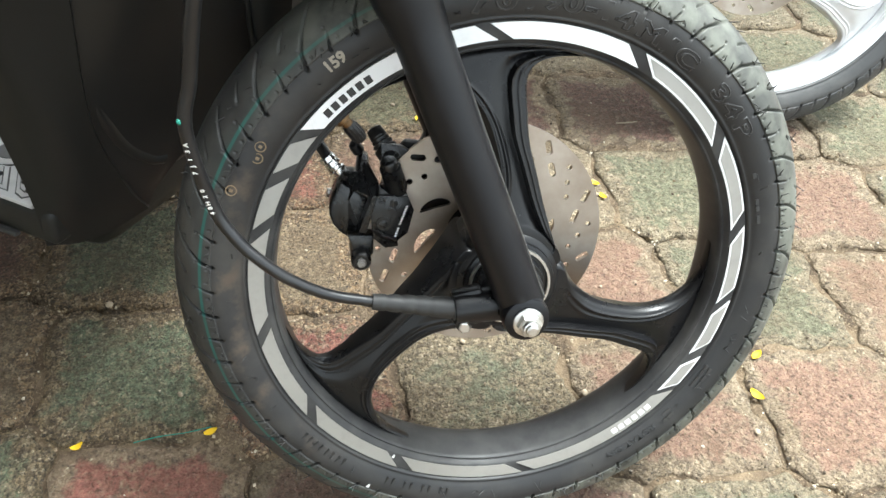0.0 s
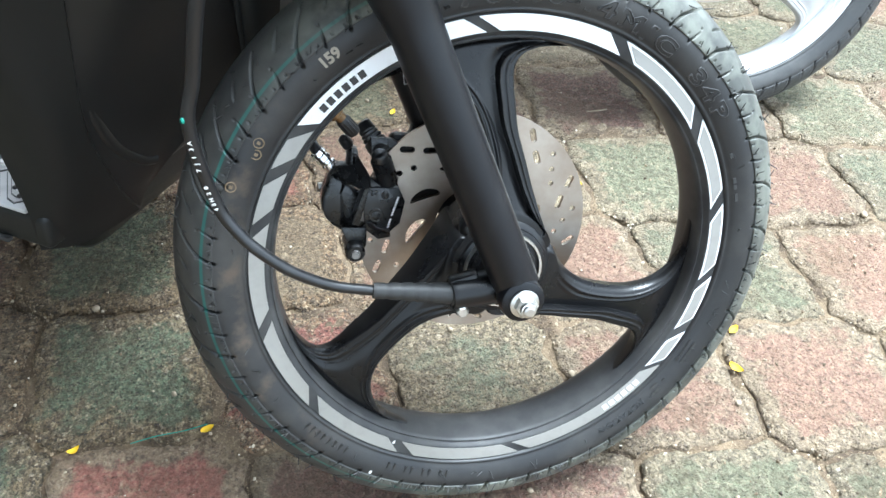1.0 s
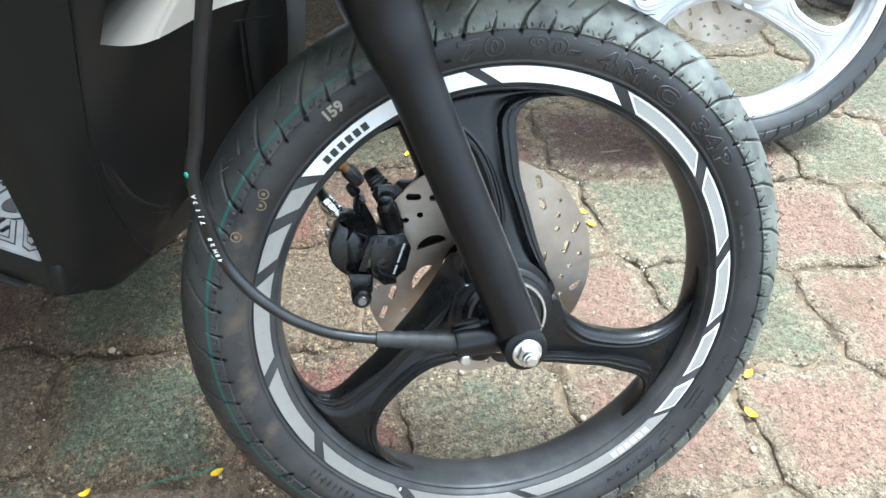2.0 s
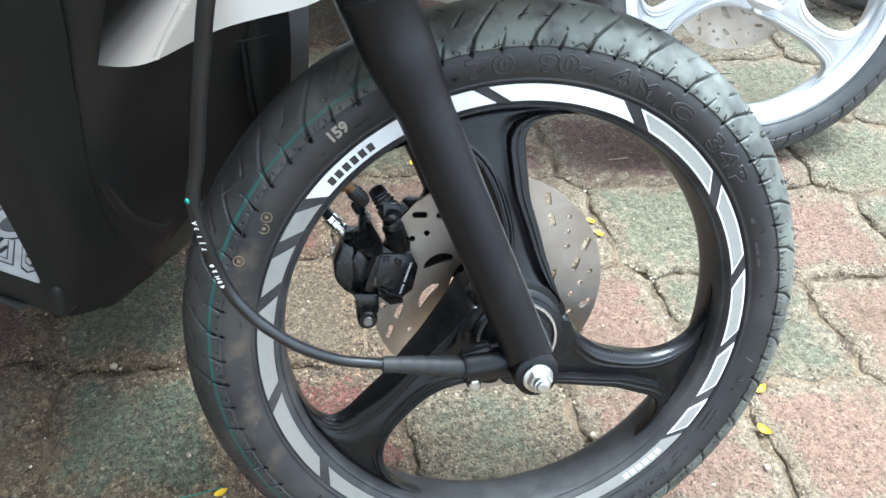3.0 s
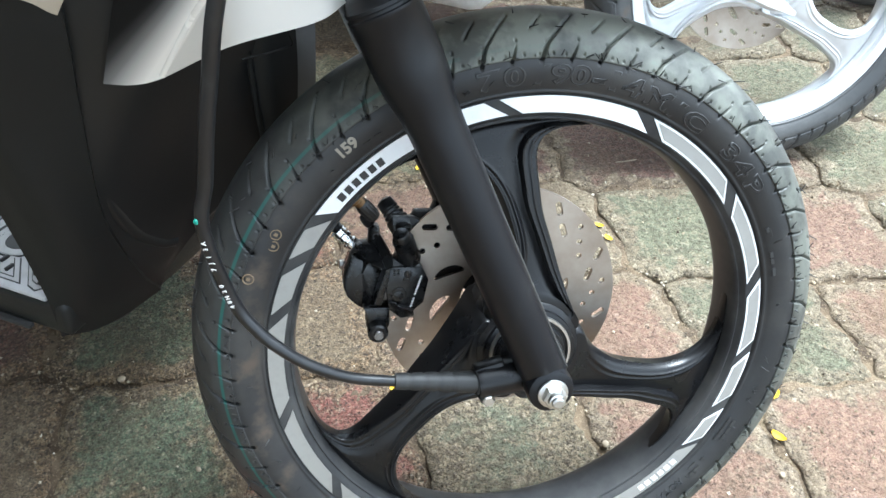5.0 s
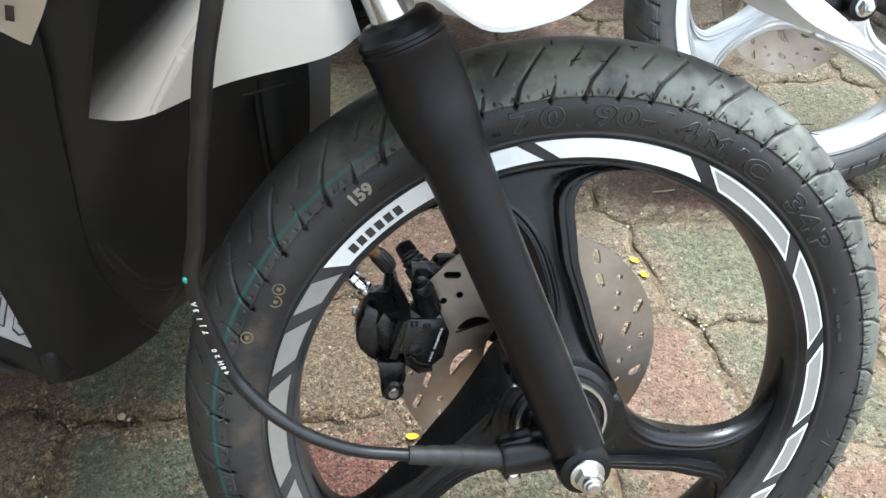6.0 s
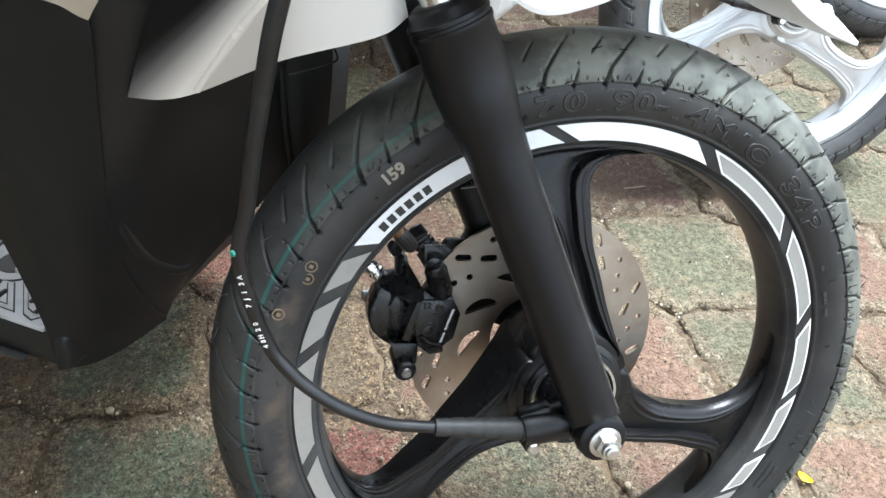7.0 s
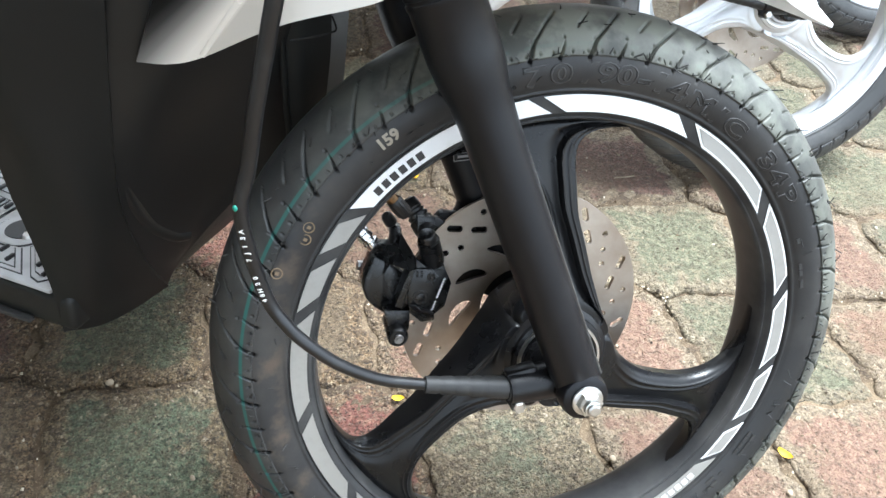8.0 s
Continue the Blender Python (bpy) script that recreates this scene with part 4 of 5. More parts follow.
def build_caliper(thing):
    bm = bmesh.new()
    # angular outer plate with its bevelled top, over a piston housing that bulges back
    slab(bm, [(-0.0859, 0.0506), (-0.0629, 0.0467), (-0.0588, 0.0348), (-0.065, 0.0158), (-0.0735, 0.0101), (-0.0743, 0.0048), (-0.0843, 0.0047), (-0.0931, 0.0142), (-0.093, 0.0389)], -0.066, -0.0745, 0.0006)
    facet(bm, [(-0.086, -0.0658, 0.0509), (-0.063, -0.0658, 0.047), (-0.0633, -0.074, 0.0504), (-0.0751, -0.074, 0.0538)], 0.008)
    slab(bm, [(-0.1149, 0.0598), (-0.1191, 0.0504), (-0.1236, 0.0427), (-0.1258, 0.0327), (-0.1241, 0.0238), (-0.1188, 0.016), (-0.1096, 0.0079), (-0.0926, 0.0012), (-0.0875, 0.0112), (-0.0886, 0.0381), (-0.1018, 0.0502)], -0.080, -0.106, 0.003)
    cal = part("brake_caliper", bm_mesh("brake_caliper", bm, 30), caliper_paint, thing, "black cast brake caliper over the disc", m=FRONT)
    # casting ribs: slanted facets that catch the light at their edges
    for pts, depth in (
            ([(-0.1099, -0.084, 0.0668), (-0.0955, -0.088, 0.0632), (-0.0912, -0.0625, 0.0505), (-0.1033, -0.075, 0.0529), (-0.1086, -0.083, 0.0588)], 0.012),
            ([(-0.0955, -0.088, 0.0632), (-0.0908, -0.090, 0.0699), (-0.0835, -0.072, 0.0552), (-0.0862, -0.064, 0.0521), (-0.0912, -0.0625, 0.0505)], 0.012),
            ([(-0.1099, -0.085, 0.0668), (-0.1086, -0.084, 0.0588), (-0.1033, -0.076, 0.0529), (-0.1091, -0.079, 0.0426), (-0.1176, -0.087, 0.0472), (-0.1155, -0.089, 0.0585)], 0.012),
            ([(-0.1180, -0.0875, 0.0455), (-0.1085, -0.0790, 0.0420), (-0.1030, -0.0775, 0.0235), (-0.1120, -0.0800, 0.0150), (-0.1225, -0.0870, 0.0250), (-0.1238, -0.0885, 0.0400)], 0.012),
            ([(-0.0913, -0.062, 0.0508), (-0.0861, -0.0645, 0.0519), (-0.0908, -0.064, 0.0395), (-0.0985, -0.064, 0.0199), (-0.1040, -0.066, 0.0208), (-0.0965, -0.066, 0.037)], 0.015),
            ([(-0.0846, -0.068, 0.0577), (-0.077, -0.0645, 0.0508), (-0.0861, -0.0645, 0.0519)], 0.006),
            ([(-0.0929, -0.064, 0.022), (-0.088, -0.063, 0.0221), (-0.0843, -0.062, 0.0177), (-0.0743, -0.062, 0.0129), (-0.0732, -0.069, 0.0034), (-0.0826, -0.069, 0.0071), (-0.0897, -0.068, 0.0134)], 0.006)):
        rb = bmesh.new()
        facet(rb, pts, depth)
        part("casting_rib", bm_mesh("casting_rib", rb, 25), caliper_paint, cal)
    bm = bmesh.new()                                                     # round emboss and small studs on the plate
    spun(bm, wl(-0.0838, -0.067, 0.0262), wl(-0.0838, -0.0652, 0.0262), [(0, 0.0062), (0.8, 0.0062), (1, 0.0056)], 28)
    spun(bm, wl(-0.0838, -0.0655, 0.0262), wl(-0.0838, -0.0644, 0.0262), [(0, 0.0036), (0.8, 0.0036), (1, 0.003)], 20)
    spun(bm, wl(-0.0745, -0.067, 0.0425), wl(-0.0745, -0.0650, 0.0425), [(0, 0.0032), (0.8, 0.0032), (1, 0.0026)], 20)
    for x, z in ((-0.0848, 0.0478), (-0.0815, 0.0472), (-0.0852, 0.0448), (-0.0819, 0.0442)):
        box(bm, (0.0021, 0.002, 0.0018), Matrix.Translation(wl(x, -0.0652, z)), 0.0003)
    part("plate_emboss", bm_mesh("plate_emboss", bm, 25), caliper_paint, cal)
    # upper slide pin: rubber boot behind, bracket wing, guide sleeve in its hook
    bm = bmesh.new()
    spun(bm, wl(-0.0835, -0.100, 0.0945), wl(-0.0705, -0.083, 0.0712), [(0, 0.0045), (0.05, 0.0066), (0.28, 0.0072), (0.32, 0.0064), (0.36, 0.0078), (0.42, 0.0068), (0.47, 0.0086), (0.55, 0.0076), (0.6, 0.0094), (0.92, 0.0098), (1, 0.0080)], 28)
    part("pin_boot", bm_mesh("pin_boot", bm), cable_rubber, cal, "ribbed rubber slide-pin boot")
    bm = bmesh.new()
    slab(bm, [(-0.0800, 0.088), (-0.0637, 0.0844), (-0.0572, 0.0794), (-0.0612, 0.075), (-0.0639, 0.0649), (-0.0615, 0.0458), (-0.0780, 0.0483), (-0.0805, 0.0719)], -0.079, -0.085, 0.0012)
    part("caliper_bracket", bm_mesh("caliper_bracket", bm, 30), caliper_paint, cal)
    bm = bmesh.new()
    spun(bm, wl(-0.0768, -0.0625, 0.0800), wl(-0.0700, -0.075, 0.0500), [(0, 0.0030), (0.02, 0.0056), (0.06, 0.0066), (0.22, 0.0068), (0.24, 0.0084), (0.9, 0.0088), (1, 0.0080)], 28)
    part("guide_sleeve", bm_mesh("guide_sleeve", bm), caliper_paint, cal)
    # lower slide pin
    bm = bmesh.new()
    spun(bm, wl(-0.1045, -0.085, 0.0015), wl(-0.1045, -0.055, -0.0005), [(0, 0.0078), (0.5, 0.0080), (0.8, 0.0084), (0.95, 0.0080), (1, 0.0066)], 32)
    slab(bm, [(-0.1133, 0.021), (-0.0924, 0.0171), (-0.0939, 0.0019), (-0.0973, -0.0034), (-0.1092, -0.0011), (-0.1109, 0.009)], -0.064, -0.084, 0.002)
    part("pin_housing", bm_mesh("pin_housing", bm, 30), caliper_paint, cal)
    bm = bmesh.new()
    spun(bm, wl(-0.1045, -0.0555, -0.0005), wl(-0.1045, -0.0530, -0.0005), [(0, 0.0040), (0.7, 0.0040), (1, 0.0033)], 24)
    spun(bm, wl(-0.1045, -0.0531, -0.0005), wl(-0.1045, -0.0522, -0.0005), [(0, 0.0021), (1, 0.0019)], 6)
    part("pin_bolt", bm_mesh("pin_bolt", bm, 25), dull_steel, cal, "zinc slide-pin bolt")
    # bleed nipple and its dome cap
    bm = bmesh.new()
    spun(bm, wl(-0.1008, -0.101, 0.0838), wl(-0.0962, -0.105, 0.0748), [(0, 0.0026), (0.12, 0.0042), (0.35, 0.0049), (0.9, 0.0052), (1, 0.0044)], 22)
    part("bleed_cap", bm_mesh("bleed_cap", bm), cable_rubber, cal, "black rubber bleed cap")
    bm = bmesh.new()
    spun(bm, wl(-0.0965, -0.105, 0.0755), wl(-0.0935, -0.107, 0.0690), [(0, 0.0038), (0.55, 0.0038), (0.56, 0.0048), (1, 0.0048)], 6)
    part("bleed_nipple", bm_mesh("bleed_nipple", bm, 25), dull_steel, cal, "dull steel bleed nipple")
    bm = bmesh.new()
    spun(bm, wl(-0.0938, -0.104, 0.0700), wl(-0.0965, -0.090, 0.0600), [(0, 0.0048), (1, 0.0060)], 20)
    part("nipple_boss", bm_mesh("nipple_boss", bm), caliper_paint, cal)
    # brake hose with its crimped fitting
    hz = [wl(-0.1086, -0.101, 0.0553), wl(-0.1176, -0.101, 0.0658), wl(-0.1251, -0.106, 0.0793), wl(-0.1351, -0.121, 0.0973), wl(-0.1211, -0.146, 0.1173), wl(-0.0811, -0.164, 0.1443), wl(-0.0561, -0.174, 0.1793), wl(-0.0711, -0.176, 0.2793)]
    part("brake_hose", hose("brake_hose", hz, 0.0046, 60, 14), cable_rubber, cal, "black rubber brake hose")
    bm = bmesh.new()
    spun(bm, wl(-0.1111, -0.098, 0.0593), wl(-0.1231, -0.099, 0.0753), [(0, 0.0050), (0.08, 0.0064), (0.32, 0.0064), (0.38, 0.0048), (0.48, 0.0046), (0.54, 0.0066), (0.74, 0.0060), (0.8, 0.0068), (1, 0.0064)], 20)
    part("hose_fitting", bm_mesh("hose_fitting", bm, 25), chrome, cal, "crimped bright hose fitting")
    bm = bmesh.new()
    spun(bm, wl(-0.1060, -0.112, 0.0350), wl(-0.1165, -0.112, 0.0376), [(0, 0.0036), (0.75, 0.0036), (0.76, 0.0068), (0.86, 0.0068), (0.87, 0.0056), (0.93, 0.0056), (0.94, 0.0068), (1, 0.0068)], 20)
    spun(bm, wl(-0.1165, -0.112, 0.0376), wl(-0.1255, -0.111, 0.0400), [(0, 0.0062), (0.5, 0.0060), (0.55, 0.0042), (1, 0.0038)], 6)
    part("banjo_bolt", bm_mesh("banjo_bolt", bm, 25), zinc, cal, "bright banjo bolt")
    for k in range(13):                                                  # stamped code as plain bars
        if k == 4:
            continue
        u = k / 12
        bm = bmesh.new()
        box(bm, (0.0013, 0.0003, 0.0021), Matrix.Translation(wl(-0.0752 + 0.0108 * u, -0.0657, 0.0146 + 0.0242 * u)) @ pose(0, 0, 0, 0, 66, 0))
        part("stamped_bar", bm_mesh("stamped_bar", bm), letter_white, cal)
    return cal


build_caliper(scooter)
# tyre valve on the rim's well
bm = bmesh.new()
spun(bm, polar(0.1675, 130.8, -0.026), polar(0.158, 130.8, -0.027), [(0, 0.006), (0.3, 0.006), (0.4, 0.0042), (1, 0.004)], 20)
valve = part("tyre_valve", bm_mesh("tyre_valve", bm), brass, wheel, "brass tyre valve")
bm = bmesh.new()
tip, root = polar(0.1445, 131.6, -0.031), polar(0.1605, 130.8, -0.027)
spun(bm, root, tip, [(0, 0.0046), (0.1, 0.0052), (0.8, 0.0052), (0.95, 0.0046), (1, 0.003)], 24)
for k in range(14):
    n1 = (tip - root).normalized()
    side = Matrix.Rotation(2 * math.pi * k / 14, 3, n1) @ n1.orthogonal().normalized() * 0.0051
    tube(bm, root.lerp(tip, 0.12) + side, root.lerp(tip, 0.8) + side, 0.0005, n=6)
part("valve_cap", bm_mesh("valve_cap", bm), cable_rubber, valve, "knurled black valve cap")
# web of the far leg that carries the caliper
bm = bmesh.new()
slab(bm, [(-0.078, 0.058), (-0.057, 0.0725), (-0.0445, 0.083), (-0.0425, 0.097), (-0.028, 0.08), (-0.03, 0.045), (-0.06, 0.04)], -0.093, -0.106, 0.003)
part("leg_web", bm_mesh("leg_web", bm), fork_paint, far_leg)
bm = bmesh.new()
slab(bm, [(-0.078, 0.062), (-0.06, 0.085), (-0.03, 0.078), (0.008, 0.03), (0.006, 0.0), (-0.02, 0.004), (-0.05, 0.022), (-0.064, 0.042)], -0.089, -0.1, 0.003)
part("caliper_mount", bm_mesh("caliper_mount", bm), fork_paint, far_leg, "caliper lug of the far fork leg")
# maker's plate on the far leg, as a plain outline
bm = bmesh.new()
box(bm, (0.026, 0.0006, 0.0115), Matrix.Translation(wl(-0.0365, -0.0838, 0.131)), 0.0002)
plate_label = part("leg_label", bm_mesh("leg_label", bm), fork_paint, far_leg, "small black label with a pale outline")
for dx, dz, sx, sz in ((0, 0.0052, 0.025, 0.0006), (0, -0.0052, 0.025, 0.0006), (-0.0125, 0, 0.0006, 0.0105), (0.0125, 0, 0.0006, 0.0105), (-0.003, 0.0017, 0.016, 0.0026), (-0.005, -0.0022, 0.009, 0.0018)):
    bm = bmesh.new()
    box(bm, (sx, 0.0003, sz), Matrix.Translation(wl(-0.0365, -0.0834, 0.131)) @ pose(dx, 0, dz))
    part("label_bar", bm_mesh("label_bar", bm), label_grey, plate_label)

# white marks along the cable, facing the viewer
line = smooth_line(CABLE, 600)
marks = [(0.388, "4"), (0.398, "8"), (0.408, "H"), (0.418, "2"), (0.428, "0"), (0.452, "7"), (0.462, "J"), (0.471, "1"), (0.481, "3"), (0.491, "A")]
for u, ch in marks:
    u = 0.412 + 0.74 * (u - 0.388)
    k = int(u * 599)
    c = Vector(line[k])
    t = (Vector(line[k + 2]) - Vector(line[k - 2])).normalized()
    view = (Vector((-0.13, -0.36, 0.69)) - c).normalized()
    nrm = (view - t * view.dot(t)).normalized()
    nrm = Matrix.Rotation(radians(-28), 3, t) @ nrm                        # printed on the outer side of the bend
    m = Matrix((t, nrm.cross(t), nrm)).transposed().to_4x4()
    m.translation = c + nrm * (0.0039 + 0.0009 * u)
    me = text_mesh(ch, 0.0039, 0.0001, 0.0, 0.00012)
    me.transform(m)
    part("cable_mark", me, letter_white, cable, smooth=False)
k = int(0.513 * 599)
bm = bmesh.new()
bmesh.ops.create_icosphere(bm, subdivisions=2, radius=1.0, matrix=Matrix.Translation(Vector(line[k]) + Vector((-0.0026, -0.0024, 0.0022))) @ Matrix.Diagonal((0.0017, 0.0017, 0.0022, 1)))
part("paint_dab", bm_mesh("paint_dab", bm), teal_paint, cable, "dab of green paint")

# ---------- body panels ----------
SHIELD = [
    [(-0.45, 0.10, 0.60), (-0.36, 0.085, 0.60), (-0.29, 0.078, 0.60), (-0.245, 0.09, 0.60)],
    [(-0.40, 0.105, 0.50), (-0.35, 0.088, 0.50), (-0.30, 0.080, 0.50), (-0.255, 0.095, 0.49)],
    [(-0.350, 0.105, 0.42), (-0.332, 0.093, 0.42), (-0.31, 0.088, 0.42), (-0.268, 0.100, 0.42)],
    [(-0.3455, 0.105, 0.34), (-0.325, 0.096, 0.335), (-0.305, 0.096, 0.33), (-0.284, 0.108, 0.325)],
    [(-0.3435, 0.101, 0.27), (-0.322, 0.100, 0.262), (-0.302, 0.110, 0.255), (-0.281, 0.126, 0.25)],
    [(-0.347, 0.099, 0.222), (-0.325, 0.110, 0.212), (-0.302, 0.124, 0.210), (-0.275, 0.141, 0.214)],
]
part("leg_shield", patch("leg_shield", SHIELD, 40, 30, 0.004), shield_plastic, scooter, "matt black plastic leg shield")
INNER = [
    [(-0.262, 0.10, 0.56), (-0.21, 0.10, 0.56), (-0.15, 0.12, 0.56), (-0.107, 0.15, 0.56)],
    [(-0.268, 0.103, 0.46), (-0.22, 0.104, 0.46), (-0.16, 0.13, 0.47), (-0.117, 0.16, 0.48)],
    [(-0.284, 0.110, 0.345), (-0.25, 0.126, 0.35), (-0.19, 0.150, 0.37), (-0.142, 0.170, 0.385)],
    [(-0.284, 0.124, 0.27), (-0.258, 0.138, 0.262), (-0.226, 0.148, 0.295), (-0.157, 0.170, 0.345)],
    [(-0.275, 0.1425, 0.216), (-0.262, 0.146, 0.235), (-0.226, 0.150, 0.273), (-0.162, 0.170, 0.322)],
]
part("inner_panel", patch("inner_panel", INNER, 30, 30, 0.004), inner_plastic, scooter, "black inner panel behind the wheel")
SILVER = [
    [(-0.190, 0.050, 0.565), (-0.178, 0.048, 0.565), (-0.160, 0.046, 0.565), (-0.140, 0.044, 0.56), (-0.122, 0.045, 0.56), (-0.114, 0.058, 0.56)],
    [(-0.222, 0.077, 0.50), (-0.208, 0.069, 0.498), (-0.186, 0.0575, 0.498), (-0.158, 0.044, 0.512), (-0.118, 0.044, 0.522), (-0.1055, 0.057, 0.52)],
    [(-0.249, 0.099, 0.4370), (-0.2304, 0.0905, 0.4386), (-0.2101, 0.079, 0.4475), (-0.166, 0.047, 0.4797), (-0.118, 0.044, 0.4895), (-0.100, 0.056, 0.4925)],
]
part("side_panel", patch("side_panel", SILVER, 24, 50, 0.003), reflection_fade, scooter, "glossy silver side panel with a crease")
part("panel_ridge", hose("panel_ridge", [(-0.2099, 0.0797, 0.4488), (-0.2042, 0.0748, 0.4585), (-0.1985, 0.0697, 0.4679), (-0.188, 0.0609, 0.4849), (-0.178, 0.0539, 0.4995), (-0.1671, 0.0485, 0.513), (-0.150, 0.0465, 0.535)], 0.0019, 60, 18), crease_glint, scooter, "thin bead along the panel's crease, whitened as its glint")
PLATE = [
    [(-0.40, 0.068, 0.60), (-0.33, 0.066, 0.60), (-0.215, 0.068, 0.575)],
    [(-0.40, 0.070, 0.56), (-0.33, 0.066, 0.555), (-0.2335, 0.068, 0.524)],
    [(-0.40, 0.072, 0.535), (-0.279, 0.066, 0.515), (-0.250, 0.067, 0.499)],
]
plate = part("shield_panel", patch("shield_panel", PLATE, 12, 20, 0.004), cream_panel, scooter, "cream painted panel")
for x, z, w in ((-0.2520, 0.5162, 0.0037), (-0.2605, 0.5193, 0.0078), (-0.2700, 0.5226, 0.0070)):
    bm = bmesh.new()
    box(bm, (w, 0.0006, 0.0074), Matrix.Translation((x, 0.0645, z)) @ pose(0, 0, 0, 0, 19, 0), 0.0002)
    part("letter_bar", bm_mesh("letter_bar", bm), letter_brown, plate)
# footboard: dark skirt, grey rubber mat with framed panels and a bolt recess
BOARD = Matrix.Translation((-0.338, 0.108, 0.2545)) @ pose(0, 0, 0, 0, 0, 146.5) @ pose(0, 0, 0, 9, 0, 0) @ Matrix.Scale(-1, 4, (0, 1, 0))
bm = bmesh.new()
box(bm, (0.53, 0.312, 0.032), BOARD @ pose(0.255, 0.148, -0.0155), 0.006, 3)
board = part("footboard", bm_mesh("footboard", bm), plastic, scooter, "black footboard edge")
# edge lip in a lighter grey, which paints in the highlight along it
bm = bmesh.new()
box(bm, (0.47, 0.006, 0.004), BOARD @ pose(0.262, -0.0105, -0.029), 0.0015, 2)
part("edge_lip", bm_mesh("edge_lip", bm), boot_rubber, board, "thin lip along the footboard's edge, greyed for its highlight")
bm = bmesh.new()
box(bm, (0.49, 0.306, 0.004), BOARD @ pose(0.252, 0.1455, 0.0012), 0.0014)
mat_base = part("footboard_mat", bm_mesh("footboard_mat", bm), mat_grey, board, "grey rubber footboard mat with framed panels")


def mat_panel(pts):
    """A framed panel of the mat: nested outlines, dark grooves between grey faces."""
    cx, cy = sum(p[0] for p in pts) / len(pts), sum(p[1] for p in pts) / len(pts)
    for share, top, m_ in ((1.0, 0.0034, cable_rubber), (0.93, 0.0040, mat_grey), (0.74, 0.0043, cable_rubber), (0.69, 0.0048, mat_grey)):
        bm = bmesh.new()
        vs = [bm.verts.new(BOARD @ Vector((cx + (x - cx) * share, cy + (y - cy) * share, top - 0.003))) for x, y in pts]
        ext = bmesh.ops.extrude_face_region(bm, geom=[bm.faces.new(vs)])
        bmesh.ops.translate(bm, verts=[g for g in ext["geom"] if isinstance(g, bmesh.types.BMVert)], vec=up * 0.003)
        part("mat_panel", bm_mesh("mat_panel", bm), m_, mat_base, smooth=False)


up = (BOARD.to_3x3() @ Vector((0, 0, 1))).normalized()
for k in range(5):
    o = 0.082 * k
    mat_panel([(0.036 + o, -0.0017), (0.0602 + o, 0.0245), (0.068 + o, 0.0235), (0.083 + o, 0.016), (0.096 + o, 0.019), (0.099 + o, -0.0010)])
mat_panel([(0.0568, 0.0282), (0.0294, -0.0014), (0.0202, -0.0043), (0.0125, 0.0055), (0.012, 0.02), (0.042, 0.05), (0.052, 0.044)])
for k in range(4):
    for j in range(3):
        o, w = 0.098 * k, 0.066 * j
        mat_panel([(0.104 + o, 0.026 + w), (0.104 + o, 0.078 + w), (0.15 + o, 0.084 + w), (0.19 + o, 0.078 + w), (0.19 + o, 0.026 + w), (0.15 + o, 0.03 + w)])
bm = bmesh.new()
box(bm, (0.0032, 0.0085, 0.003), None, 0.001)
bar_mesh = bm_mesh("grip_bar", bm)
for x, y in ((0.0209, 0.0060), (0.0323, 0.0135), (0.0323, 0.0290), (0.0569, 0.0092), (0.0690, 0.0165), (0.0800, 0.0065), (0.1096, 0.0630), (0.1204, 0.0655), (0.1356, 0.0830), (0.1356, 0.0640), (0.1204, 0.0450), (0.148, 0.0700), (0.148, 0.0500), (0.16, 0.0850), (0.16, 0.0600)):
    part("grip_bar", bar_mesh, cable_rubber, mat_base, m=BOARD @ pose(x, y, 0.0058))
c = BOARD @ Vector((0.076, 0.043, 0.0))
for r0, h0, m_, nm in ((0.0225, 0.0042, cable_rubber, "recess_groove"), (0.0212, 0.0050, mat_grey, "recess_rim"), (0.0142, 0.0054, cable_rubber, "bolt_recess")):
    bm = bmesh.new()
    spun(bm, c - up * 0.003, c + up * h0, [(0, r0), (0.9, r0), (1, r0 - 0.0008)], 40)
    part(nm, bm_mesh(nm, bm), m_, mat_base)
c = BOARD @ Vector((0.0655, 0.0365, 0.0))
bm = bmesh.new()
spun(bm, c, c + up * 0.0075, [(0, 0.0046), (0.7, 0.0046), (1, 0.0036)], 24)
part("recess_bolt", bm_mesh("recess_bolt", bm), zinc, mat_base, "bright bolt head")
# the rest of the body, out of sight, that shades the ground behind the wheel
BODY = Matrix.Translation((-0.338, 0.108, 0.0)) @ pose(0, 0, 0, 0, 0, 146.5) @ pose(0, 0, 0, 9, 0, 0) @ Matrix.Scale(-1, 4, (0, 1, 0))
bm = bmesh.new()
box(bm, (0.95, 0.26, 0.10), BODY @ pose(0.52, 0.17, 0.17), 0.03, 3)
box(bm, (0.12, 0.30, 0.66), BODY @ pose(0.10, 0.20, 0.66), 0.05, 3)
box(bm, (0.75, 0.28, 0.42), BODY @ pose(0.98, 0.17, 0.48), 0.09, 4)
box(bm, (0.20, 0.34, 0.18), BODY @ pose(0.08, 0.20, 1.02), 0.06, 4)
box(bm, (0.34, 0.32, 0.34), pose(-0.16, 0.27, 0.86, 0, 0, -25), 0.1, 4)
part("body_shell", bm_mesh("body_shell", bm), plastic, scooter, "black body of the scooter behind the shield")
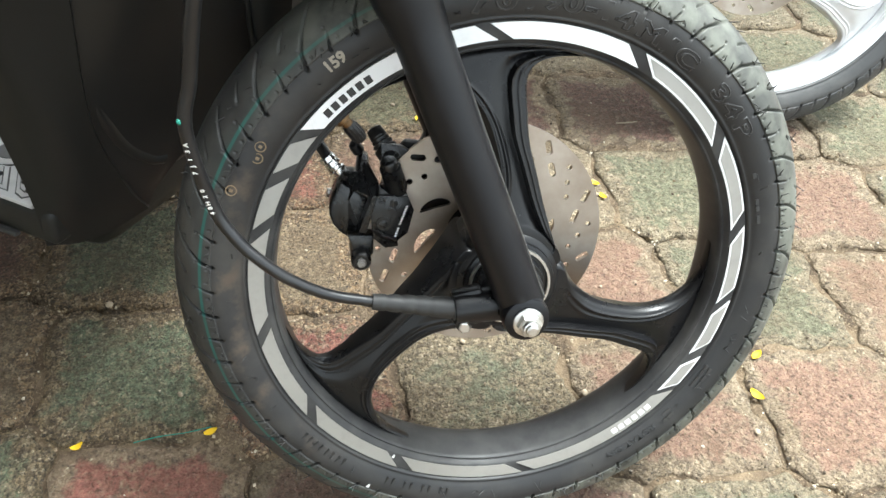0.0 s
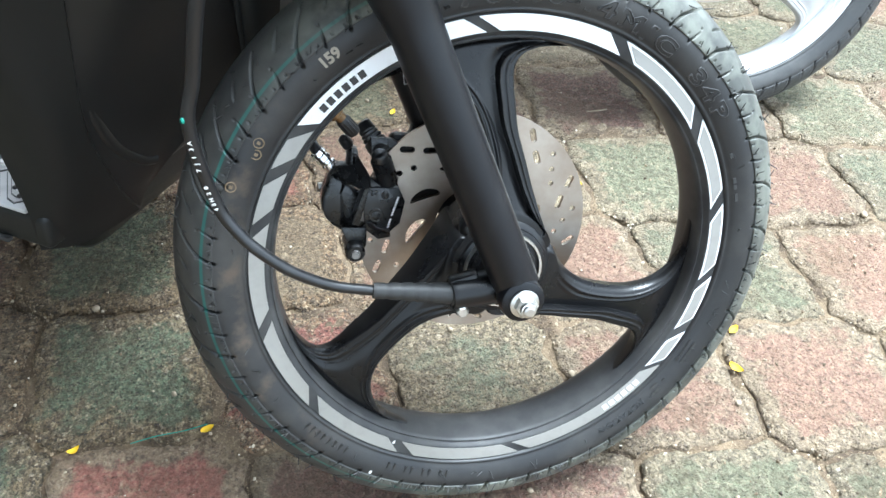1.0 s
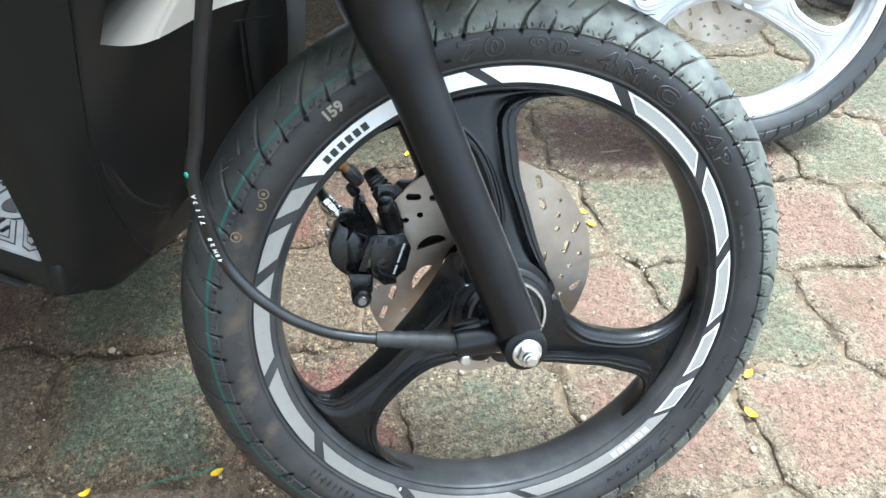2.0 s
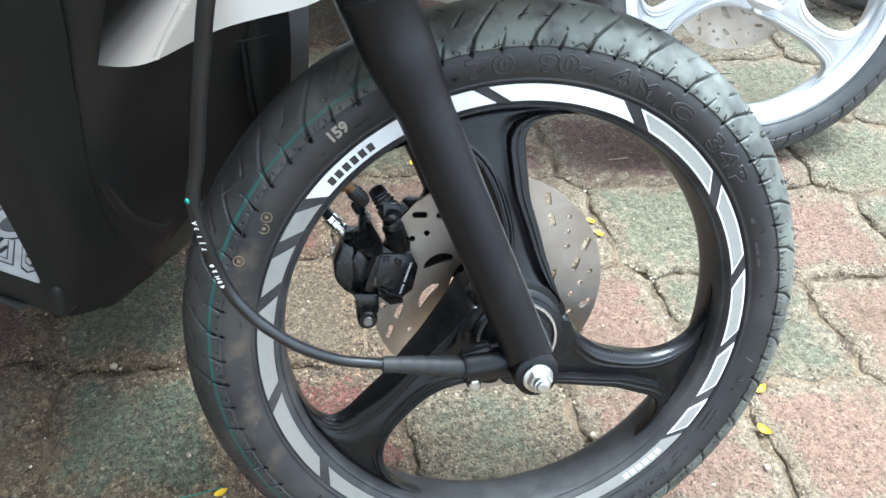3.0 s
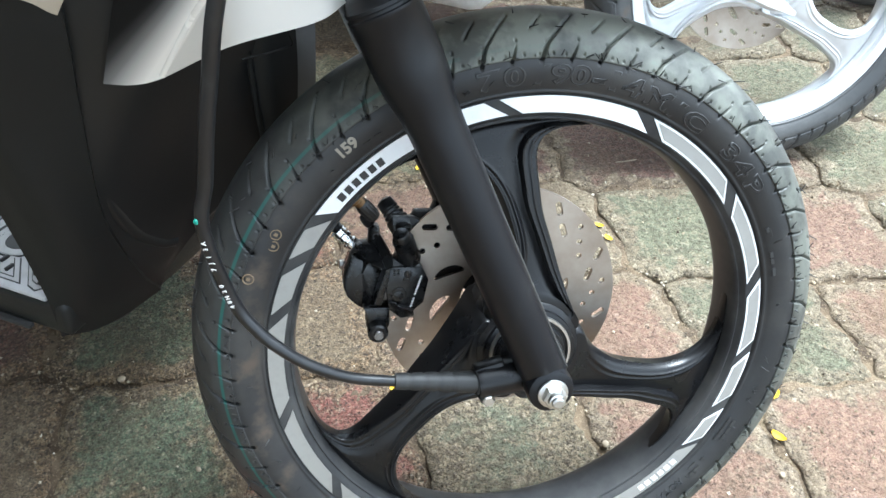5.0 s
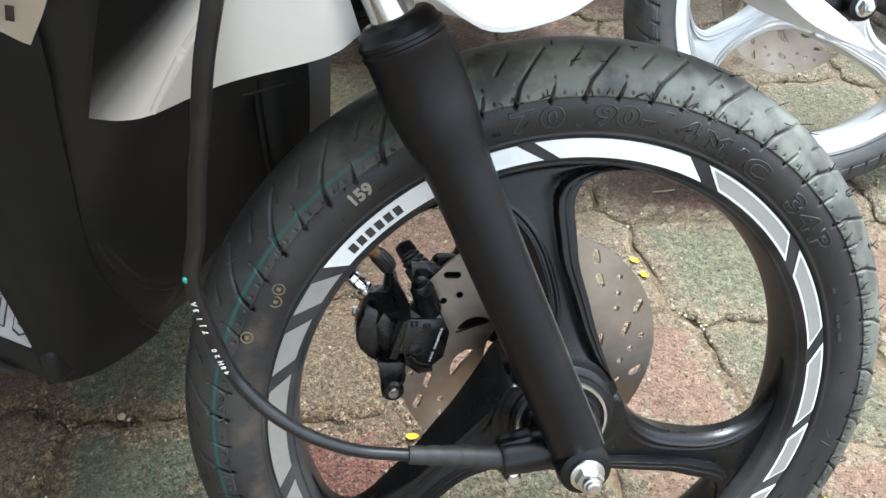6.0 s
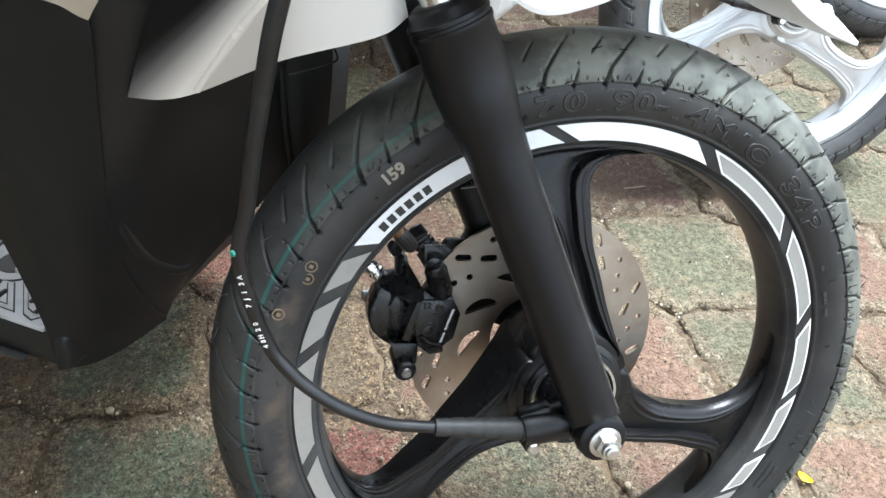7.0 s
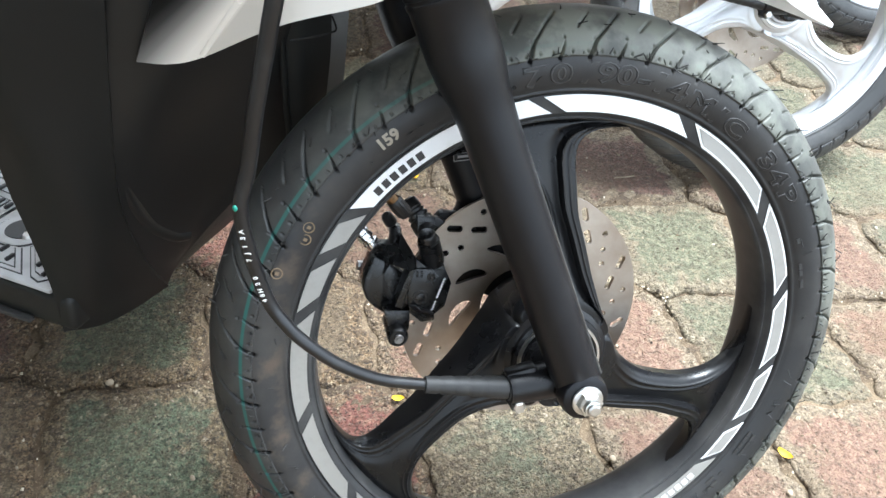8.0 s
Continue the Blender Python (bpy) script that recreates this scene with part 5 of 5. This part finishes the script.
part("shield_moulding", hose("shield_moulding", [(-0.2730, 0.1070, 0.4300), (-0.276, 0.1085, 0.3915), (-0.2792, 0.1160, 0.3597), (-0.2798, 0.1210, 0.3261), (-0.2742, 0.130, 0.2919), (-0.2615, 0.1400, 0.2697), (-0.2518, 0.1460, 0.2638)], lambda u: 0.0008 + 0.0056 * min(1.0, u * 1.8), 90, 18), inner_plastic, scooter, "raised moulding round the inner panel")
# splash guard and flap between the panel and the tyre
STRIP = [
    [(-0.160, 0.150, 0.50), (-0.150, 0.147, 0.50), (-0.140, 0.150, 0.50), (-0.127, 0.156, 0.50)],
    [(-0.1630, 0.150, 0.42), (-0.152, 0.147, 0.42), (-0.142, 0.150, 0.42), (-0.1300, 0.156, 0.42)],
    [(-0.1655, 0.150, 0.37), (-0.155, 0.147, 0.37), (-0.146, 0.150, 0.37), (-0.1365, 0.156, 0.37)],
    [(-0.1655, 0.150, 0.31), (-0.158, 0.147, 0.31), (-0.153, 0.150, 0.31), (-0.147, 0.156, 0.31)],
]
strip = part("splash_guard", patch("splash_guard", STRIP, 24, 16, 0.006), shield_plastic, scooter, "curved black splash guard behind the tyre")
part("guard_bead", hose("guard_bead", [(-0.1605, 0.149, 0.50), (-0.1635, 0.149, 0.42), (-0.166, 0.149, 0.37), (-0.166, 0.149, 0.31)], 0.0022, 40, 10), shield_plastic, strip, "rolled edge of the splash guard")
FLAP = [
    [(-0.17, 0.175, 0.50), (-0.14, 0.18, 0.50), (-0.106, 0.185, 0.50)],
    [(-0.17, 0.172, 0.40), (-0.14, 0.176, 0.40), (-0.117, 0.18, 0.40)],
    [(-0.17, 0.17, 0.30), (-0.15, 0.172, 0.30), (-0.131, 0.175, 0.30)],
]
part("mud_flap", patch("mud_flap", FLAP, 10, 10, 0.003), flap_grey, scooter, "dark grey plastic mud flap")
part("guide_wire", hose("guide_wire", [(-0.162, 0.065, 0.461), (-0.150, 0.08, 0.454), (-0.136, 0.10, 0.4455), (-0.1325, 0.10, 0.448), (-0.1345, 0.10, 0.456)], 0.0006, 60, 8), wire_black, scooter, "bent black wire cable guide")


# near lower edge of the mudguard: radius, degrees, out; then the crown's radius
GUARD = [(0.314, 109, 0.070, 0.34), (0.291, 103.9, 0.077, 0.335), (0.279, 101.9, 0.077, 0.333), (0.2712, 100.2, 0.077, 0.332), (0.2675, 98.2, 0.077, 0.331), (0.267, 95.5, 0.077, 0.33), (0.2695, 92.0, 0.077, 0.329), (0.277, 88.5, 0.076, 0.328), (0.286, 84, 0.070, 0.326), (0.299, 79, 0.052, 0.322), (0.304, 73, 0.03, 0.316), (0.292, 66, 0.012, 0.309), (0.285, 58, 0.0, 0.303), (0.291, 50.5, -0.016, 0.302), (0.302, 44.7, -0.027, 0.3025)]


def fender_mesh(name):
    """The white front mudguard: a hood over the tyre, dipping at the side and running out to a point ahead."""
    rows = [[], [], [], [], []]
    for r, a, o, c in GUARD:
        for k, (share, lift) in enumerate(((0.0, 0.0), (0.28, 0.5), (1.0, 1.0), (1.72, 0.5), (2.0, 0.0))):
            rows[k].append(tuple(polar(r + (c - r) * lift, a, o + (MID - o) * share)))
    return patch(name, rows, 36, 90, 0.003, (0, 0.3, -0.9))


part("mudguard", fender_mesh("mudguard"), white_paint, scooter, "glossy white front mudguard edge", m=FRONT)

# ---------- the scooters behind ----------
scooter_b = tagged(new("scooter"), "white motor scooter with a silver wheel and black fork, parked alongside", "scooter")
build_front(scooter_b, silver_paint, silver_paint, fork_paint, tyre_plain, False, 13.0)
bm = bmesh.new()
A0b, A1b = FRONT @ Vector((-0.044, -0.0378, 0.0025)), Vector(CABLE[0])
spun(bm, A0b, A1b, prof, 24)
part("cable_boot", bm_mesh("cable_boot", bm, 45), boot_rubber, scooter_b, "ribbed grey rubber boot")
part("speedometer_cable", hose("speedometer_cable", CABLE, 0.0046, 60, 10), cable_rubber, scooter_b, "black speedometer cable")
part("mudguard", fender_mesh("mudguard"), white_paint, scooter_b, "white front mudguard", m=FRONT)
# unseen panels, added to shade the ground; white so that they bounce light
part("leg_shield", patch("leg_shield", SHIELD, 20, 16, 0.004), white_paint, scooter_b, "unseen leg shield, added for shade and white to bounce light")
part("body_shell", bpy.data.objects["body_shell"].data.copy(), white_paint, scooter_b, "unseen body, added for shade and white to bounce light")
scooter_b.matrix_basis = pose(0.473, 0.491, 0, 0, 0, -4.4)
scooter_c = copy_thing(scooter_b, pose(0.92, 0.83, 0, 0, 0, -5))
scooter_c["label"] = "another silver-wheeled motor scooter further along the row"

# ---------- petals and pebbles ----------
PETALS = [(0.2985, 0.053, 30, 0.014, 0.1), (0.277, 0.006, -55, 0.0155, 0.15), (-0.262, 0.05, 20, 0.013, 0.1), (-0.385, 0.053, 25, 0.0115, 0.3), (0.0062, 0.512, 60, 0.013, 0.1), (0.211, 0.341, -40, 0.012, 0.1), (0.2136, 0.316, -60, 0.012, 0.1), (-0.087, 0.149, -10, 0.013, 0.1)]

def petal(x, y, turn, size, curl):
    P = np.zeros((9, 5, 3))
    for i in range(9):
        u = i / 8
        w = size * 0.28 * math.sin(math.pi * min(1, 0.08 + u * 0.9)) ** 0.7
        for j in range(5):
            s = (j - 2) / 2
            P[i, j] = ((u - 0.5) * size, s * w, 0.001 + curl * (u - 0.5) ** 2 * size * 4 + 0.12 * size * s * s)
    me = grid_mesh("petal", P)
    return tagged(part("petal", me, petal_yellow, None, m=pose(x, y, 0.0005, 0, 0, turn)), "small yellow fallen petal lying on the paving", "petal", "fallen petals")


for x, y, turn, size, curl in PETALS:
    petal(x, y, turn, size, curl)

peb_rng = random.Random(21)
bm = bmesh.new()
for k in range(260):
    x, y = peb_rng.uniform(-0.75, 0.95), peb_rng.uniform(-0.35, 0.8)
    r = peb_rng.choice((0.0012, 0.0015, 0.002, 0.0028))
    m = pose(x, y, 0.0006 + r * 0.3, peb_rng.uniform(0, 90), peb_rng.uniform(0, 90), peb_rng.uniform(0, 360)) @ Matrix.Diagonal((r * 1.3, r, r * 0.75, 1))
    bmesh.ops.create_icosphere(bm, subdivisions=1, radius=1.0, matrix=m)
for x, y, r in ((-0.3765, 0.2285, 0.0038), (0.5475, 0.186, 0.0045), (0.106, 0.037, 0.0035), (0.26, -0.033, 0.003)):
    bmesh.ops.create_icosphere(bm, subdivisions=2, radius=1.0, matrix=pose(x, y, r * 0.45, 20, 10, 40) @ Matrix.Diagonal((r * 1.2, r, r * 0.7, 1)))
tagged(part("pebbles", bm_mesh("pebbles", bm, 60), pebble_pale), "loose pale grit and small pebbles on the paving", "pebbles", kind="stuff")
tagged(part("twig", hose("twig", [(0.278, 0.459, 0.0015), (0.293, 0.456, 0.003), (0.308, 0.458, 0.0015)], 0.0009, 20, 6), pebble_pale), "short pale twig lying on the paving", "twig")
tagged(part("thread", hose("thread", [(-0.334, 0.05, 0.0015), (-0.31, 0.052, 0.003), (-0.285, 0.053, 0.002), (-0.262, 0.056, 0.0015)], 0.0005, 30, 6), teal_paint), "short green thread lying on the paving", "thread")

# ---------- paving ----------
O_, T1, T2, D_ = (0.5599, 0.1777), (0.1697, -0.0456), (-0.0267, 0.1725), (0.0362, -0.0366)


def node(i, j, b):
    """Corner of the paving net: two per block. The rows drift slightly, as laid by eye."""
    x = O_[0] + i * T1[0] + j * T2[0] + b * D_[0]
    y = O_[1] + i * T1[1] + j * T2[1] + b * D_[1]
    ci, cj = max(-7, min(2, i)), max(-4, min(4, j))
    x += -0.00084 * ci * ci - 0.00107 * ci * cj + 0.00177 * cj * cj
    y += -0.00026 * ci * ci - 0.00132 * ci * cj + 0.00233 * cj * cj
    q = noise.noise_vector(Vector((i * 3.1 + 0.3, j * 2.7 + 0.2, b * 5.3 + 0.5)))
    return Vector((x + 0.004 * q.x, y + 0.004 * q.y, 0))


def edge_points(p, q, bow, n=20):
    """A joint from corner to corner: a shallow S with a ragged line."""
    out = []
    d = q - p
    nrm = Vector((-d.y, d.x, 0))
    for k in range(n):
        u = k / n
        c = p + d * u + nrm * (bow * math.sin(2 * math.pi * u))
        z = noise.noise_vector(Vector((c.x * 45, c.y * 45, 3.0))) * 0.0062 + noise.noise_vector(Vector((c.x * 170, c.y * 170, 7.0))) * 0.0024
        e = min(1.0, 4 * u * (1 - u) + 0.25)
        out.append(c + Vector((z.x, z.y, 0)) * e)
    return out


def block_mesh(i, j, centre, gap):
    c = [node(i, j, 0), node(i, j, 1), node(i + 1, j, 0), node(i + 1, j + 1, 1), node(i + 1, j + 1, 0), node(i, j + 1, 1)]
    # each joint is drawn once, in one direction, so that neighbours fit
    ring = edge_points(c[0], c[1], 0.0)
    ring += edge_points(c[1], c[2], 0.035)
    ring += edge_points(c[2], c[3], -0.035)
    ring += [c[3]] + edge_points(c[4], c[3], 0.0)[:0:-1]
    ring += [c[4]] + edge_points(c[5], c[4], 0.035)[:0:-1]
    ring += [c[5]] + edge_points(c[0], c[5], -0.035)[:0:-1]
    bm = bmesh.new()
    loops = []
    for inset, z in ((gap, -0.03), (gap, -0.009), (gap + 0.0010, -0.0036), (gap + 0.0030, -0.0012), (gap + 0.012, 0.0), (gap + 0.026, 0.0004)):
        lp = []
        for k, p in enumerate(ring):
            d = centre - p
            wob = noise.noise(Vector((p.x * 60, p.y * 60, z * 90)))
            chip = max(0.0, noise.noise(Vector((p.x * 34 + 9 * i, p.y * 34 + 7 * j, 4.0))) - 0.12) * 0.014
            w = p + d.normalized() * max(0.0004, inset * (1 + 0.7 * wob) + chip * (z > -0.02))
            lp.append(bm.verts.new((w.x - centre.x, w.y - centre.y, z + 0.0012 * wob * (z > -0.02))))
        loops.append(lp)
    n = len(ring)
    for a, b in zip(loops, loops[1:]):
        for k in range(n):
            bm.faces.new((a[k], a[(k + 1) % n], b[(k + 1) % n], b[k]))
    mid = bm.verts.new((0, 0, 0.0006))
    for k in range(n):
        bm.faces.new((loops[-1][k], loops[-1][(k + 1) % n], mid))
    me = bm_mesh("paving_block", bm, 60)
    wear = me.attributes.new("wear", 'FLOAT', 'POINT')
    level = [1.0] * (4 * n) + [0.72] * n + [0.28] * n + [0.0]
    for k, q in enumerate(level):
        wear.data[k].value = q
    return me


RED, GREEN, TAN, BROWN = paver_red, paver_green, paver_tan, paver_brown
KNOWN = {(0, 0): GREEN, (-1, 0): RED, (-1, -1): RED, (-2, -1): GREEN, (-2, -2): RED, (-3, -3): GREEN, (-3, -2): RED, (-2, -3): GREEN, (0, 1): GREEN, (-2, 1): BROWN, (-2, 0): GREEN, (-3, -1): RED, (-4, -2): paver_olive, (-5, -2): paver_bright, (-4, -1): RED, (-5, -1): TAN, (-5, 0): paver_bright, (-4, 0): RED, (-4, 2): GREEN, (-6, -1): paver_moss, (-6, -2): paver_moss, (-6, -3): paver_bright, (-7, -2): TAN, (-7, -3): paver_moss, (-7, -1): BROWN, (-5, -3): BROWN, (-6, 0): RED, (-1, 1): RED, (-3, 0): TAN, (1, 0): RED, (0, -1): RED, (1, 1): RED, (0, 2): GREEN, (0, 3): paver_olive, (1, 3): GREEN, (-1, 2): GREEN, (-2, 2): TAN, (1, 2): GREEN, (-1, -2): RED}
paving = tagged(new("pavement"), "interlocking red, green and tan concrete paving blocks, weathered", "paving", kind="structure")
rng = random.Random(4)
for i in range(-12, 8):
    for j in range(-5, 10):
        c = sum((node(i + a, j + b, k) for a, b, k in ((0, 0, 0), (0, 0, 1), (1, 0, 0), (1, 1, 1), (1, 1, 0), (0, 1, 1))), Vector()) / 6
        if not (-1.3 < c.x < 1.75 and -0.62 < c.y < 1.75):
            continue
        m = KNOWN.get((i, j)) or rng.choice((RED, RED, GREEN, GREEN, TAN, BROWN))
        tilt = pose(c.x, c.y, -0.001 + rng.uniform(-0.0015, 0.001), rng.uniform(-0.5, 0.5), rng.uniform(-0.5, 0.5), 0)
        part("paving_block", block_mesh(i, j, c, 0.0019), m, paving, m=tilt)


def far_paving(names):
    """The paving that goes on past the parked row, each block a bevelled piece, joined."""
    frng = random.Random(8)
    verts, faces, shades, wear = [], [], [], []
    for i in range(-24, 36):
        for j in range(-26, 34):
            ring = [node(i + a, j + b, k) for a, b, k in ((0, 0, 0), (0, 0, 1), (1, 0, 0), (1, 1, 1), (1, 1, 0), (0, 1, 1))]
            c = sum(ring, Vector()) / 6
            if (-1.3 < c.x < 1.75 and -0.62 < c.y < 1.75) or not (-2.4 < c.x < 4.5 and -3.0 < c.y < 4.5):
                continue
            pts = []
            for k, bow in enumerate((0, 0.035, -0.035, 0, -0.035, 0.035)):
                p, d = ring[k], ring[(k + 1) % 6] - ring[k]
                pts += [p, p + d * 0.25 + Vector((-d.y, d.x, 0)) * bow, p + d * 0.75 - Vector((-d.y, d.x, 0)) * bow]
            base, z0 = len(verts), frng.uniform(-0.002, 0.001)
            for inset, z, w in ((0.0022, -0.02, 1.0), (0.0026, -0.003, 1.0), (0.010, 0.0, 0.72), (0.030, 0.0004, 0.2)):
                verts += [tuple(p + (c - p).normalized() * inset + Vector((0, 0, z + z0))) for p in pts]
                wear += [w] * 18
            verts.append((c.x, c.y, z0 + 0.0005))
            wear.append(0.0)
            shade = frng.choice((0, 0, 1, 1, 2, 3))
            for q in range(3):
                faces += [(base + 18 * q + k, base + 18 * q + (k + 1) % 18, base + 18 * q + 18 + (k + 1) % 18, base + 18 * q + 18 + k) for k in range(18)]
            faces += [(base + 54 + k, base + 54 + (k + 1) % 18, base + 72) for k in range(18)]
            shades += [shade] * 72
    me = bpy.data.meshes.new("paving_field")
    me.from_pydata(verts, [], faces)
    for m in names:
        me.materials.append(m)
    me.polygons.foreach_set("material_index", shades)
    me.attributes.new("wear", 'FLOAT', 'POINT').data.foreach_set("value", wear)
    return me


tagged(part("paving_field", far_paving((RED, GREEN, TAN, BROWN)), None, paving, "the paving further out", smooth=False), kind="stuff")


# ---------- loose grit along the joints ----------
def grit_material():
    m = mat("grit", (0.3, 0.24, 0.16), 0.85)
    geo = N(m, "ShaderNodeNewGeometry")
    return surface(m, ramp(m, geo.outputs["Random Per Island"], [(0.0, (0.04, 0.03, 0.02)), (0.4, (0.14, 0.1, 0.06)), (0.75, (0.3, 0.23, 0.145)), (0.93, (0.45, 0.38, 0.27)), (1.0, (0.75, 0.68, 0.55))]))


def grit_mesh(count):
    grng = random.Random(31)
    verts, faces = [], []
    while count:
        i, j = grng.randint(-9, 3), grng.randint(-4, 6)
        a, b = grng.choice(((node(i, j, 0), node(i, j, 1)), (node(i, j, 1), node(i + 1, j, 0)), (node(i, j, 0), node(i, j + 1, 1))))
        p = a.lerp(b, grng.random()) + Vector((grng.gauss(0, 0.006), grng.gauss(0, 0.006), 0))
        if grng.random() < 0.35:
            p += Vector((grng.uniform(-0.09, 0.09), grng.uniform(-0.09, 0.09), 0))
        if not (-0.85 < p.x < 1.1 and -0.4 < p.y < 1.0):
            continue
        count -= 1
        r = grng.choice((0.0008, 0.001, 0.0012, 0.0016, 0.0022))
        base = len(verts)
        turn = Matrix.Rotation(grng.uniform(0, 6.28), 3, 'Z') @ Matrix.Rotation(grng.uniform(0, 1.2), 3, 'X')
        for q in ((1, 0, 0), (0, 1, 0), (-1, 0, 0), (0, -1, 0), (0.2, 0.1, 0.8), (0.1, -0.2, -0.8)):
            w = turn @ (Vector(q) * r * grng.uniform(0.7, 1.25))
            verts.append((p.x + w.x, p.y + w.y, 0.0002 + r * 0.25 + w.z))
        for k in range(4):
            faces += [(base + k, base + (k + 1) % 4, base + 4), (base + (k + 1) % 4, base + k, base + 5)]
    me = bpy.data.meshes.new("grit")
    me.from_pydata(verts, [], faces)
    return me


tagged(part("grit", grit_mesh(9000), grit_material(), smooth=False), "sandy grit lying along the paving joints", "grit", kind="stuff")
